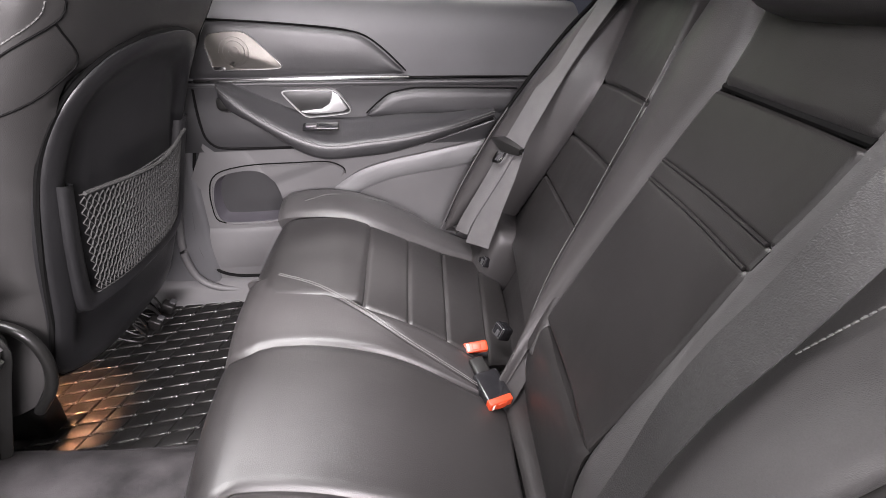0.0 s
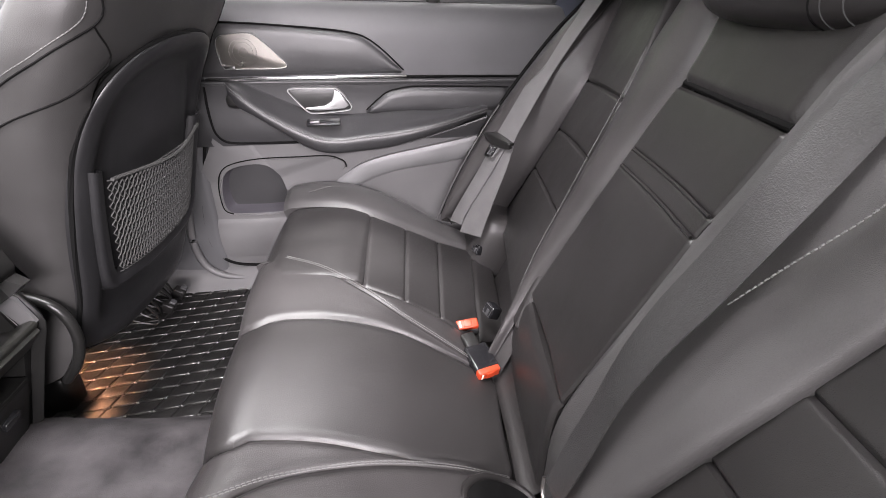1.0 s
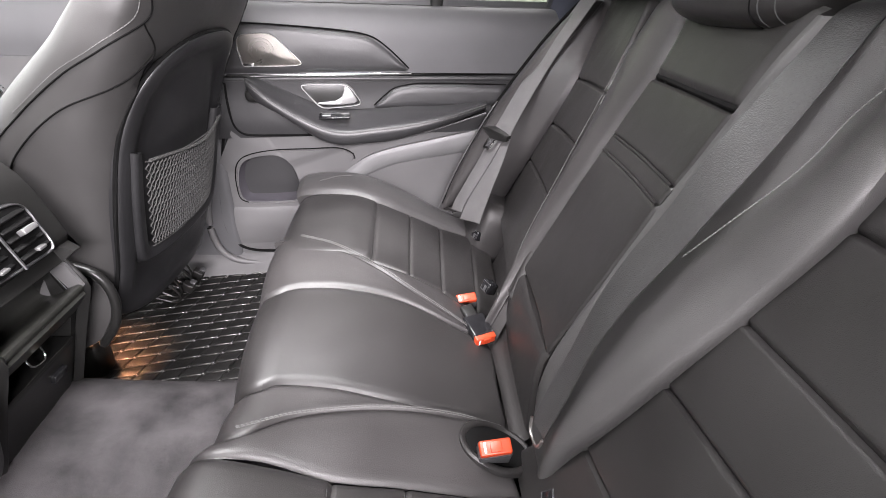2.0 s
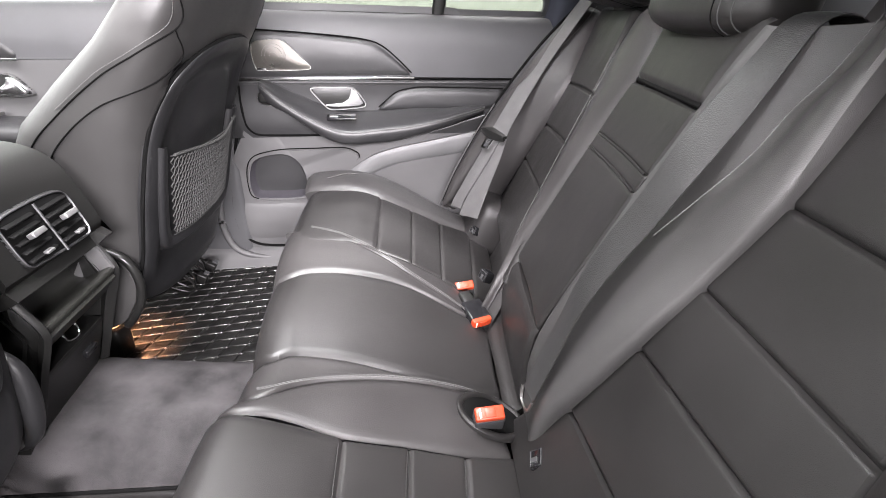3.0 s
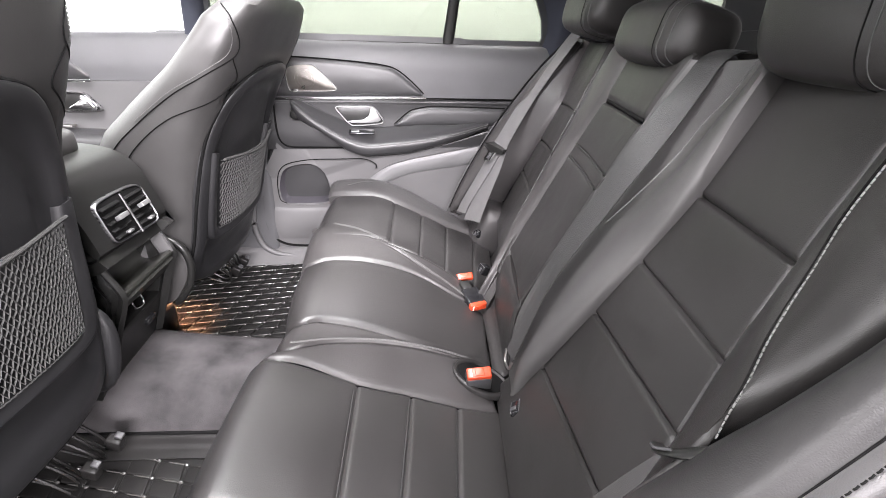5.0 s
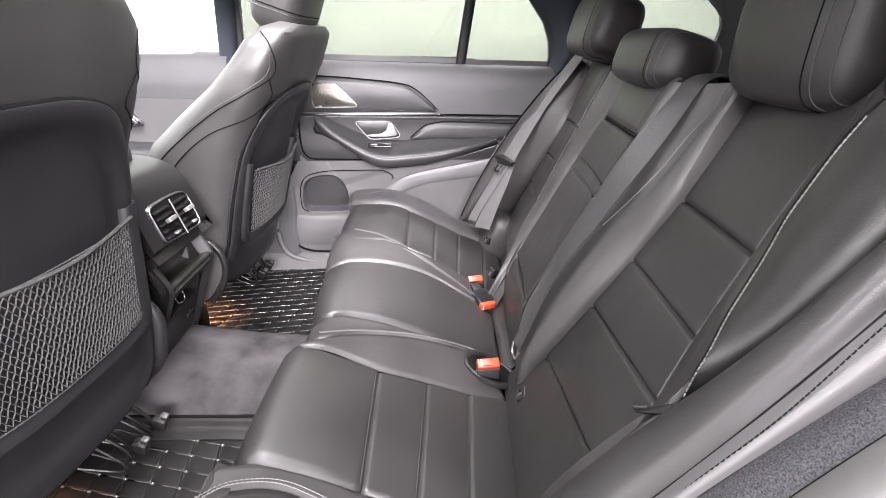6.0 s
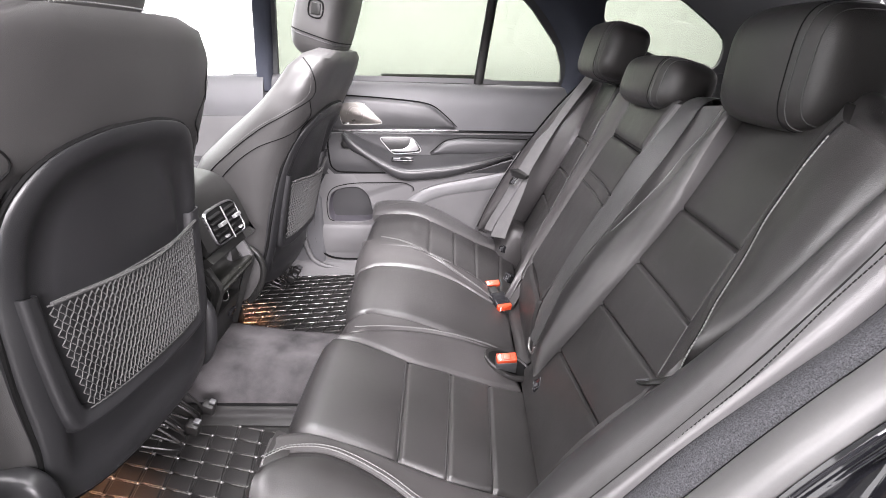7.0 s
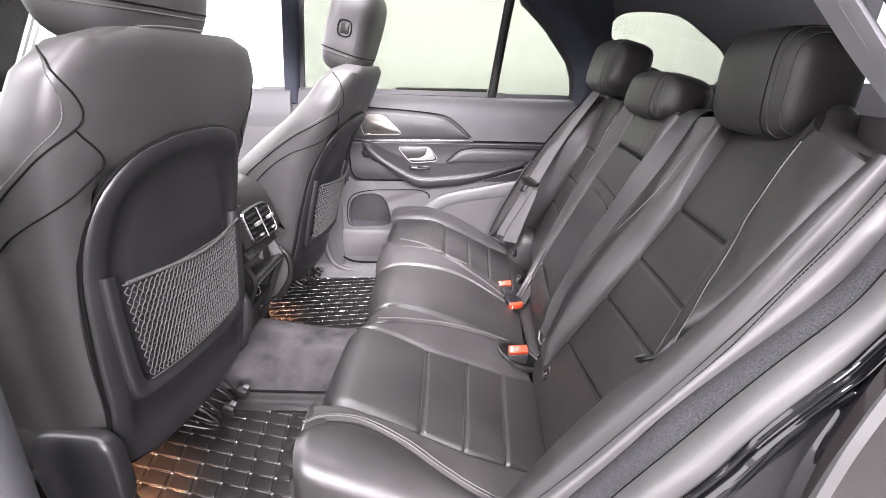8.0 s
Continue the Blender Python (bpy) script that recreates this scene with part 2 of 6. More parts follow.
def panel(name, curves, mat, parent, out, puff=0.003, tuck=0.0045, width=0.005, nu=26, nv=16, skirt=0.03, label="", edges="lrtb", wrinkle=0.0008, lip=0.0005):
    """An upholstered panel between lines that lie side by side: puffed, with its edges drawn in at the seams. edges: which sides are drawn in
    (l, r: the lines' starts and ends; t, b: the first and last line)."""
    out = Vector(out)
    rows = surface(curves, nu, nv)
    nor = normals(rows, out)
    hu = [sum((rows[j][i + 1] - rows[j][i]).length for i in range(nu)) for j in range(nv + 1)]
    hv = [sum((rows[j + 1][i] - rows[j][i]).length for j in range(nv)) for i in range(nu + 1)]
    us, vs = ease(nu), ease(nv)
    verts = []
    for j in range(nv + 1):
        for i in range(nu + 1):
            ds = {"l": us[i] * hu[j], "r": (1 - us[i]) * hu[j], "t": vs[j] * hv[i], "b": (1 - vs[j]) * hv[i]}
            h = 0.0
            bulge = 1.0
            for e, d in ds.items():
                if e in edges:
                    h += lip * math.exp(-(((d - 2.4 * width) / (1.4 * width)) ** 2)) - tuck * math.exp(-((d / width) ** 2))
                    bulge *= 1 - math.exp(-d / 0.03)
            h += puff * bulge
            p = rows[j][i]
            if wrinkle:
                h += wrinkle * noise.noise(p * 14) + 0.4 * wrinkle * noise.noise(p * 40)
            verts.append(p + nor[j][i] * h)
    n1 = nu + 1
    faces = grid_faces(n1, nv + 1)
    ring = [(0, i) for i in range(nu)] + [(j, nu) for j in range(nv)] + [(nv, nu - i) for i in range(nu)] + [(nv - j, 0) for j in range(nv)]
    base = len(verts)
    for j, i in ring:
        verts.append(verts[j * n1 + i] - nor[j][i] * skirt)
    k = len(ring)
    for q in range(k):
        (j, i), (j2, i2) = ring[q], ring[(q + 1) % k]
        faces.append((j * n1 + i, j2 * n1 + i2, base + (q + 1) % k, base + q))
    return part(name, verts, faces, mat, parent, label)


def sheet(name, curves, mat, parent, out, thick=0.004, nu=30, nv=12, label="", closed=True):
    """A smooth plate between lines, with thickness."""
    rows = surface(curves, nu, nv)
    nor = normals(rows, Vector(out))
    verts = [p for r in rows for p in r] + [p - n * thick for r, q in zip(rows, nor) for p, n in zip(r, q)]
    n1, m = nu + 1, (nu + 1) * (nv + 1)
    faces = grid_faces(n1, nv + 1) + grid_faces(n1, nv + 1, m)
    ring = [i for i in range(n1)] + [j * n1 + nu for j in range(1, nv + 1)] + [nv * n1 + i for i in range(nu - 1, -1, -1)] + [j * n1 for j in range(nv - 1, 0, -1)]
    for a, b in zip(ring, ring[1:] + ring[:1]):
        faces.append((a, b, b + m, a + m))
    return part(name, verts, faces, mat, parent, label)


def tube_data(pts, r, sides=6, closed=False, flat=1.0, up=(0, 0, 1)):
    verts, faces = [], []
    n = len(pts)
    for i, p in enumerate(pts):
        d = (pts[(i + 1) % n] - pts[i - 1]) if closed else pts[min(i + 1, n - 1)] - pts[max(i - 1, 0)]
        d.normalize()
        a = d.cross(Vector(up))
        if a.length < 1e-4:
            a = d.cross(Vector((1, 0, 0)))
        a.normalize()
        b = d.cross(a)
        for k in range(sides):
            w = 2 * math.pi * k / sides
            verts.append(p + a * (r * math.cos(w)) + b * (r * flat * math.sin(w)))
    faces += grid_faces(sides, n, 0, True)
    if closed:
        m = (n - 1) * sides
        faces += [(m + k, m + (k + 1) % sides, (k + 1) % sides, k) for k in range(sides)]
    else:
        faces += [tuple(range(sides)), tuple(range((n - 1) * sides, n * sides))]
    return verts, faces


def tube(name, pts, r, mat, parent=None, n=24, sides=8, closed=False, flat=1.0, up=(0, 0, 1), label=""):
    v, f = tube_data(spline(pts, n, closed), r, sides, closed, flat, up)
    return part(name, v, f, mat, parent, label)


def joined(pieces):
    verts, faces = [], []
    for v, f in pieces:
        k = len(verts)
        verts += v
        faces += [tuple(i + k for i in q) for q in f]
    return verts, faces


def stitching(pts, parent, out, step=0.0062, r=0.0008, lift=0.001, mat=None, rows=1, gap=0.005, label="", n=0):
    """A row of thread stitches along a line."""
    line = spline(pts, 240)
    total = sum((b - a).length for a, b in zip(line, line[1:]))
    count = max(3, int(total / step))
    o = Vector(out).normalized()
    pieces = []
    for q in range(rows):
        for i in range(count):
            a, b = at(line, (i + 0.14) / count), at(line, (i + 0.86) / count)
            side = (b - a).cross(o).normalized() * (gap * (q - (rows - 1) / 2))
            mid = (a + b) / 2 + o * (lift + 0.0006) + side
            pieces.append(tube_data([a + o * (lift - 0.0004) + side, mid, b + o * (lift - 0.0004) + side], r, 5))
    v, f = joined(pieces)
    return part("stitching", v, f, mat or THREAD, parent, label)


def rounded(center, half, e=0.35, m=None, nu=28, nv=16):
    """A block with softly rounded edges."""
    def p(c, k):
        return math.copysign(abs(c) ** k, c)
    verts = []
    for j in range(nv + 1):
        w = -math.pi / 2 + math.pi * j / nv
        for i in range(nu):
            q = 2 * math.pi * i / nu
            v = Vector((half[0] * p(math.cos(w), e) * p(math.cos(q), e), half[1] * p(math.cos(w), e) * p(math.sin(q), e), half[2] * p(math.sin(w), e)))
            if m is not None:
                v = m.to_3x3() @ v
            verts.append(v + Vector(center))
    return verts, grid_faces(nu, nv + 1, 0, True) + [tuple(range(nu)), tuple(range(nv * nu, (nv + 1) * nu))]


def box(center, half, bevel=0.003, m=None):
    """A bevelled box."""
    bm = bmesh.new()
    bmesh.ops.create_cube(bm, size=2)
    for v in bm.verts:
        v.co = Vector((v.co.x * half[0], v.co.y * half[1], v.co.z * half[2]))
    if bevel:
        bmesh.ops.bevel(bm, geom=bm.edges[:], offset=min(bevel, min(half) * 0.9), segments=3, profile=0.5, affect="EDGES")
    if m is not None:
        bmesh.ops.transform(bm, matrix=m.to_3x3().to_4x4(), verts=bm.verts)
    bmesh.ops.translate(bm, vec=Vector(center), verts=bm.verts)
    bm.verts.ensure_lookup_table()
    for i, v in enumerate(bm.verts):
        v.index = i
    v, f = [w.co.copy() for w in bm.verts], [tuple(w.index for w in q.verts) for q in bm.faces]
    bm.free()
    return v, f


def outline2(pts, n=64):
    return [(v.x, v.y) for v in spline([(a, b, 0) for a, b in pts], n, True)]


def inset2(line, d):
    """The closed line moved inwards by d."""
    n = len(line)
    area = sum(line[i][0] * line[(i + 1) % n][1] - line[(i + 1) % n][0] * line[i][1] for i in range(n))
    s = 1 if area > 0 else -1
    res = []
    for i in range(n):
        ax, ay = line[i - 1]
        bx, by = line[(i + 1) % n]
        tx, ty = bx - ax, by - ay
        k = math.hypot(tx, ty) or 1
        res.append((line[i][0] - s * ty / k * d, line[i][1] + s * tx / k * d))
    return res


def plate(name, pts, put, mat, parent, depth=0.006, bevel=0.003, n=64, label="", smooth_line=True, dish=0.0):
    """A raised plate with a rounded rim over a closed line; put(a, b, h) gives the place h above the base."""
    line = outline2(pts, n) if smooth_line else list(pts)
    n = len(line)
    verts = [put(a, b, -0.004) for a, b in line]
    steps = [(0.0, depth - bevel), (bevel * 0.3, depth - bevel * 0.3), (bevel, depth)]
    if dish:
        steps += [(bevel + 0.004, depth), (bevel + 0.010, depth - dish * 0.6), (bevel + 0.018, depth - dish)]
    for d, h in steps:
        verts += [put(a, b, h) for a, b in inset2(line, d)]
    faces = grid_faces(n, len(steps) + 1, 0, True)
    m = len(steps) * n
    faces.append(tuple(range(m, m + n)))
    return part(name, verts, faces, mat, parent, label)


def rim(name, pts, put, mat, parent, width=0.006, depth=0.005, n=72, label="", down=0.004):
    """A raised frame along a closed line."""
    line = outline2(pts, n)
    steps = [(0, -down), (0, depth * 0.6), (width * 0.3, depth), (width * 0.7, depth), (width, depth * 0.6), (width, -down)]
    verts = []
    for d, h in steps:
        verts += [put(a, b, h) for a, b in inset2(line, d)]
    return part(name, verts, grid_faces(n, len(steps), 0, True), mat, parent, label)


def holed(name, outer, holes, put, mat, parent, depth=0.02, label=""):
    """A flat fascia with openings through it."""
    bm = bmesh.new()
    edges = []
    for line in [outer, *holes]:
        vs = [bm.verts.new((a, b, 0)) for a, b in line]
        edges += [bm.edges.new((vs[i], vs[(i + 1) % len(vs)])) for i in range(len(vs))]
    bmesh.ops.triangle_fill(bm, use_beauty=True, edges=edges)
    for i, v in enumerate(bm.verts):
        v.index = i
    verts = [put(v.co.x, v.co.y, 0) for v in bm.verts]
    faces = [tuple(v.index for v in f.verts) for f in bm.faces]
    k = len(verts)
    verts += [put(v.co.x, v.co.y, -depth) for v in bm.verts]
    for e in bm.edges:
        if len(e.link_faces) == 1:
            a, b = e.verts[0].index, e.verts[1].index
            faces.append((a, b, b + k, a + k))
    bm.free()
    return part(name, verts, faces, mat, parent, label)


# ---- showroom ----
def slab(name, center, half, mat, label, category, kind="structure", bevel=0.0):
    v, f = box(center, half, bevel)
    ob = part(name, v, f, mat)
    return tagged(ob, label, category, "", kind)


slab("ground", (0, 0, -0.56), (40, 40, 0.05), GROUND, "grey showroom floor under the car", "floor")
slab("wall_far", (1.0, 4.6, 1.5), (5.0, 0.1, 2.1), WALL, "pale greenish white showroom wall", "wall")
# Unseen walls and ceiling, added so that light enters mainly from the front.
slab("unseen_wall_rear", (6.0, -0.3, 1.5), (0.1, 5.0, 2.1), ROOM, "unseen grey wall behind the car, added to block light", "wall")
slab("unseen_wall_near", (1.0, -5.2, 1.5), (5.0, 0.1, 2.1), ROOM, "unseen grey wall behind the viewer, added to block light", "wall")
slab("ceiling", (1.0, -0.3, 3.65), (5.1, 5.0, 0.05), WALL, "unseen white ceiling, added to block light from above", "ceiling")
slab("wall_rail", (-0.19, 4.44, 0.555), (0.50, 0.05, 0.045), DARK, "dark rail along the showroom wall", "rail")

# ---- car body ----
def yd(x):
    """The far door's inner face."""
    return 0.722 + 0.082 * x


shell = thing("car_body_shell", (0, 0, 0), "dark interior shell of a black car with grey headliner", "car body", kind="structure")
# headliner and roof; the opening is added, unseen, to let overhead lamplight in
def roof_put(a, b, h):
    return Vector((a, b, 1.19 - 0.03 * (b / 0.7) ** 4 - 0.05 * max(0.0, abs(a + 0.1) - 0.6) ** 2 - h))


rim_line = [(-1.45 + 2.9 * i / 12, -0.66) for i in range(12)] + [(1.45, -0.66 + 1.36 * i / 8) for i in range(8)] + [(1.45 - 2.9 * i / 12, 0.70) for i in range(12)] + [(-1.45, 0.70 - 1.36 * i / 8) for i in range(8)]
roof_opening = [(-1.30 + 1.40 * i / 6, -0.40) for i in range(6)] + [(0.10, -0.40 + 0.80 * i / 4) for i in range(4)] + [(0.10 - 1.40 * i / 6, 0.40) for i in range(6)] + [(-1.30, 0.40 - 0.80 * i / 4) for i in range(4)]
holed("headliner", rim_line, [roof_opening], roof_put, LINER, shell, -0.05, "dark headliner round an added roof opening")
roof_line = [(a * 1.01, b * 1.04) for a, b in rim_line]
holed("roof_skin", roof_line, [roof_opening], lambda a, b, h: roof_put(a, b, 0) + Vector((0, 0, 0.075 - h)), PAINT, shell, 0.02, "black painted roof skin")
v, f = box((-0.60, 0, 1.245), (0.73, 0.43, 0.004), 0)
ob = part("added_roof_pane", v, f, CLEAR, shell)
ob.visible_shadow = False
# floor pan
v, f = box((-0.4, 0, -0.09), (1.6, 0.80, 0.04), 0.01)
part("floor_pan", v, f, CARPET_DARK, shell)
# far sill
sheet("far_sill", [[(-1.1, 0.60, -0.04), (-0.5, 0.66, -0.04), (0.2, 0.70, -0.04)], [(-1.1, 0.63, 0.00), (-0.5, 0.69, 0.00), (0.2, 0.73, 0.0)], [(-1.1, 0.66, 0.035), (-0.5, 0.72, 0.035), (0.2, 0.76, 0.035)],
                   [(-1.1, 0.72, 0.05), (-0.5, 0.80, 0.05), (0.2, 0.84, 0.05)]], DOOR_GREY, shell, (0, -0.5, 1), 0.02, 30, 16)
# cargo bay
v, f = box((1.25, 0, 0.32), (0.62, 0.80, 0.02), 0.01)
part("cargo_floor", v, f, CARPET_DARK, shell)
v, f = box((1.85, 0, 0.42), (0.03, 0.80, 0.30), 0.01)
part("tailgate_trim", v, f, PILLAR, shell)
sheet("cargo_side_trim", [[(0.42, 0.80, 0.30), (1.85, 0.86, 0.30)], [(0.42, 0.815, 0.55), (1.85, 0.87, 0.55)], [(0.45, 0.815, 0.70), (0.98, 0.835, 0.76), (1.85, 0.86, 0.80)]], PILLAR, shell, (0, -1, 0), 0.03, 20, 8)
v, f = box((0.9, -0.86, 0.40), (0.40, 0.03, 0.40), 0.01)
part("near_cargo_side", v, f, PILLAR, shell)
# firewall and dashboard
v, f = box((-1.62, 0, 0.32), (0.16, 0.74, 0.38), 0.05)
part("dashboard", v, f, PLASTIC, shell)
# glass tailgate and windscreen
v, f = box((1.84, 0, 0.90), (0.006, 0.74, 0.19), 0)
ob = part("rear_glass", v, f, TINTED, shell)
ob.visible_shadow = False
v, f = box((-1.62, 0, 0.90), (0.006, 0.74, 0.22), 0, pose(0, 0, 0, 0, 30, 0))
ob = part("windscreen", v, f, CLEAR, shell)
ob.visible_shadow = False


def wy(x):
    """The far window's plane."""
    return 0.781 + 0.082 * x


# far pillars: outlines in x and z
def window_put(x, z, h):
    return Vector((x, wy(x) - h - 0.10 * max(0, z - 0.75), z))


B_PILLAR = [(-0.71, 0.68), (-0.66, 0.68), (-0.645, 0.80), (-0.61, 1.24), (-0.665, 1.24)]
plate("b_pillar_trim", B_PILLAR, window_put, LINER, shell, 0.03, 0.012, 40, smooth_line=False)
v, f = box((-0.66, 0.735, 0.34), (0.15, 0.03, 0.40), 0.02)
part("b_pillar_lower", v, f, DOOR_TOP, shell)
v, f = box((0.80, 0.84, 0.12), (0.42, 0.04, 0.34), 0.02)
part("wheel_arch_lining", v, f, PILLAR, shell)
# frame of the rear door's window with the quarter window and the cargo window behind it
qwin = [(0.158, 1.075), (0.170, 1.040), (0.205, 1.012), (0.258, 0.965), (0.310, 0.905), (0.357, 0.848), (0.383, 0.785), (0.389, 0.734), (0.378, 0.704), (0.098, 0.712), (0.118, 0.90), (0.150, 1.075)]
dwin = [(-0.64, 0.716), (0.066, 0.712), (0.090, 0.86), (0.138, 1.20), (-0.2, 1.20), (-0.60, 1.20)]
cwin = [(0.560, 1.020), (0.66, 1.028), (0.775, 1.016), (0.88, 0.96), (0.982, 0.890), (1.0, 0.83), (0.972, 0.774), (0.86, 0.79), (0.768, 0.814), (0.64, 0.86), (0.53, 0.93), (0.515, 0.985)]
holed("side_frame", [(-0.66, 0.66), (0.40, 0.655), (1.55, 0.66), (1.55, 1.26), (0.3, 1.26), (-0.62, 1.26)], [dwin, qwin, outline2(cwin, 40)], window_put, PILLAR, shell, 0.02)
v, f = tube_data(spline([window_put(0.076, 0.70, 0.004), window_put(0.148, 1.22, 0.004)], 6), 0.017, 8, False, 0.7, (0, 1, 0))
part("window_divider", v, f, PLASTIC, shell)
for nm, line in (("door_window_pane", dwin), ("quarter_window_pane", qwin), ("cargo_window_pane", outline2(cwin, 40))):
    pts = [window_put(a, b, -0.012) for a, b in line] + [window_put(a, b, -0.016) for a, b in line]
    k = len(line)
    ob = part(nm, pts, [tuple(range(k)), tuple(range(k, 2 * k))] + [(i, (i + 1) % k, k + (i + 1) % k, k + i) for i in range(k)], TINTED, shell, smooth=False)
    ob.visible_shadow = False
tube("window_ledge_seal", [window_put(-0.64, 0.714, 0.004), window_put(-0.2, 0.714, 0.004), window_put(0.385, 0.703, 0.004)], 0.006, PLASTIC, shell)
# c pillar lining swelling in behind the quarter window
sheet("c_pillar_lining", [[(0.37, 0.80, 0.66), (0.40, 0.80, 0.76), (0.37, 0.80, 0.86), (0.27, 0.79, 0.97), (0.15, 0.775, 1.065)],
                          [(0.42, 0.76, 0.66), (0.445, 0.755, 0.78), (0.42, 0.745, 0.90), (0.33, 0.73, 1.02), (0.2, 0.70, 1.09)],
                          [(0.50, 0.79, 0.66), (0.52, 0.78, 0.80), (0.51, 0.77, 0.95), (0.50, 0.745, 1.03), (0.45, 0.68, 1.09)]], LINER, shell, (0, -1, 0), 0.02, 24, 16)

# ---- near side of the body, round the open doorway ----

# lines along the doorway's rear edge, from the sill upwards
side_low = [(0.041, -0.715, 0.201), (0.089, -0.716, 0.272), (0.117, -0.718, 0.31), (0.165, -0.719, 0.376), (0.21, -0.721, 0.439), (0.284, -0.722, 0.522), (0.335, -0.724, 0.58), (0.361, -0.725, 0.615), (0.382, -0.727, 0.662), (0.408, -0.728, 0.717)]
carpet_low = [(0.082, -0.76, 0.258), (0.138, -0.76, 0.335), (0.198, -0.76, 0.413), (0.249, -0.76, 0.481), (0.297, -0.76, 0.54), (0.342, -0.76, 0.593), (0.365, -0.76, 0.636), (0.39, -0.76, 0.687)]
seal_mid = [(0.107, -0.797, 0.289), (0.154, -0.797, 0.362), (0.205, -0.797, 0.422), (0.238, -0.797, 0.471), (0.284, -0.797, 0.529), (0.327, -0.797, 0.581), (0.35, -0.797, 0.62), (0.374, -0.797, 0.67)]
edge1 = [(0.14, -0.802, 0.311), (0.182, -0.802, 0.369), (0.213, -0.802, 0.405), (0.245, -0.802, 0.451), (0.285, -0.802, 0.503), (0.323, -0.802, 0.552), (0.348, -0.802, 0.591), (0.376, -0.802, 0.636)]
edge2 = [(0.16, -0.812, 0.324), (0.201, -0.812, 0.377), (0.23, -0.812, 0.416), (0.255, -0.812, 0.46), (0.289, -0.812, 0.506), (0.321, -0.812, 0.543), (0.345, -0.812, 0.582), (0.373, -0.812, 0.626)]
edge3 = [(0.19, -0.818, 0.324), (0.228, -0.818, 0.38), (0.252, -0.818, 0.421), (0.274, -0.818, 0.463), (0.298, -0.818, 0.502), (0.325, -0.818, 0.533), (0.347, -0.818, 0.573), (0.374, -0.818, 0.616)]
edge4 = [(0.292, -0.836, 0.325), (0.292, -0.836, 0.395), (0.298, -0.836, 0.438), (0.305, -0.836, 0.473), (0.314, -0.836, 0.507), (0.323, -0.836, 0.54), (0.337, -0.836, 0.575), (0.358, -0.836, 0.622)]
edge5 = [(0.289, -0.852, 0.346), (0.289, -0.852, 0.412), (0.295, -0.852, 0.454), (0.301, -0.852, 0.488), (0.308, -0.852, 0.517), (0.317, -0.852, 0.549), (0.328, -0.852, 0.582), (0.348, -0.852, 0.628)]
pillar_a = [(0.255, -0.67, 0.922), (0.285, -0.67, 0.892), (0.313, -0.67, 0.864), (0.346, -0.67, 0.832), (0.39, -0.67, 0.793), (0.454, -0.67, 0.733)]
pillar_b = [(0.266, -0.712, 0.917), (0.292, -0.712, 0.889), (0.315, -0.712, 0.867), (0.338, -0.712, 0.845), (0.377, -0.712, 0.814), (0.434, -0.712, 0.765)]
pillar_c = [(0.284, -0.70, 0.917), (0.313, -0.70, 0.889), (0.33, -0.70, 0.872), (0.35, -0.70, 0.853), (0.389, -0.70, 0.819), (0.442, -0.70, 0.774)]
jamb = thing("rear_door_jamb", (0.3, -0.74, 0.3), "carpeted door jamb with lightened rubber seal and black painted edge", "door jamb", kind="structure")
OUTW = (-0.7, -0.5, 0.5)
sheet("carpet_strip", [[Vector(p) + Vector((0.004, 0.006, 0)) for p in side_low], [(Vector(p) + Vector(q)) / 2 + Vector((-0.003, 0, 0.003)) for p, q in zip(spline(side_low, 10), spline(carpet_low, 10))], carpet_low], CARPET_DARK, jamb, OUTW, 0.02, 60, 12, "dark speckled carpet strip")
seal_a, seal_b = (spline(q, 12) for q in (carpet_low, seal_mid))
sheet("seal_strip", [[p + Vector((0.004, 0.004, -0.002)) for p in seal_a], [p.lerp(q, 0.5) + Vector((-0.006, -0.004, 0.005)) for p, q in zip(seal_a, seal_b)], [p + Vector((-0.005, -0.005, 0.003)) for p in seal_b], [p + Vector((-0.001, -0.003, 0.0)) for p in spline(edge1, 12)], [p + Vector((0.014, 0.004, -0.012)) for p in spline(edge1, 12)]], SEAL, jamb, OUTW, 0.005, 70, 28, "rubber door seal, doorway light put into its grey")
lip_a, lip_b, lip_c = (spline(q, 12) for q in (edge1, edge2, edge3))
sheet("painted_lip", [[p + Vector((0.016, 0.012, -0.008)) for p in lip_a], [p.lerp(q, 0.30) + Vector((0.007, 0.005, -0.004)) for p, q in zip(lip_a, lip_b)], [p.lerp(q, 0.55) + Vector((-0.006, -0.005, 0.004)) for p, q in zip(lip_a, lip_b)],
                      [p.lerp(q, 0.80) + Vector((-0.004, -0.004, 0.001)) for p, q in zip(lip_a, lip_b)], [p + Vector((0.006, 0.005, -0.004)) for p in lip_b]], PAINT, jamb, OUTW, 0.008, 70, 44, "gloss black painted lip")
sheet("painted_edge", [[p + Vector((0.006, 0.004, -0.002)) for p in lip_b], [p.lerp(q, 0.6) + Vector((-0.004, -0.003, 0.003)) for p, q in zip(lip_b, lip_c)], [p + Vector((0.003, 0.003, -0.002)) for p in lip_c], [p.lerp(q, 0.5) + Vector((0.008, 0.006, 0)) for p, q in zip(lip_c, spline(edge4, 12))], edge4], PAINT, jamb, OUTW, 0.012, 60, 40, "gloss black painted door jamb edge")
rim_e = spline(edge5, 12)
sheet("panel_edge", [edge4, [p + Vector((-0.003, -0.003, 0.002)) for p in spline(edge5, 12)]], SEAL, jamb, OUTW, 0.010, 40, 6, "pale edge of the rear quarter panel")
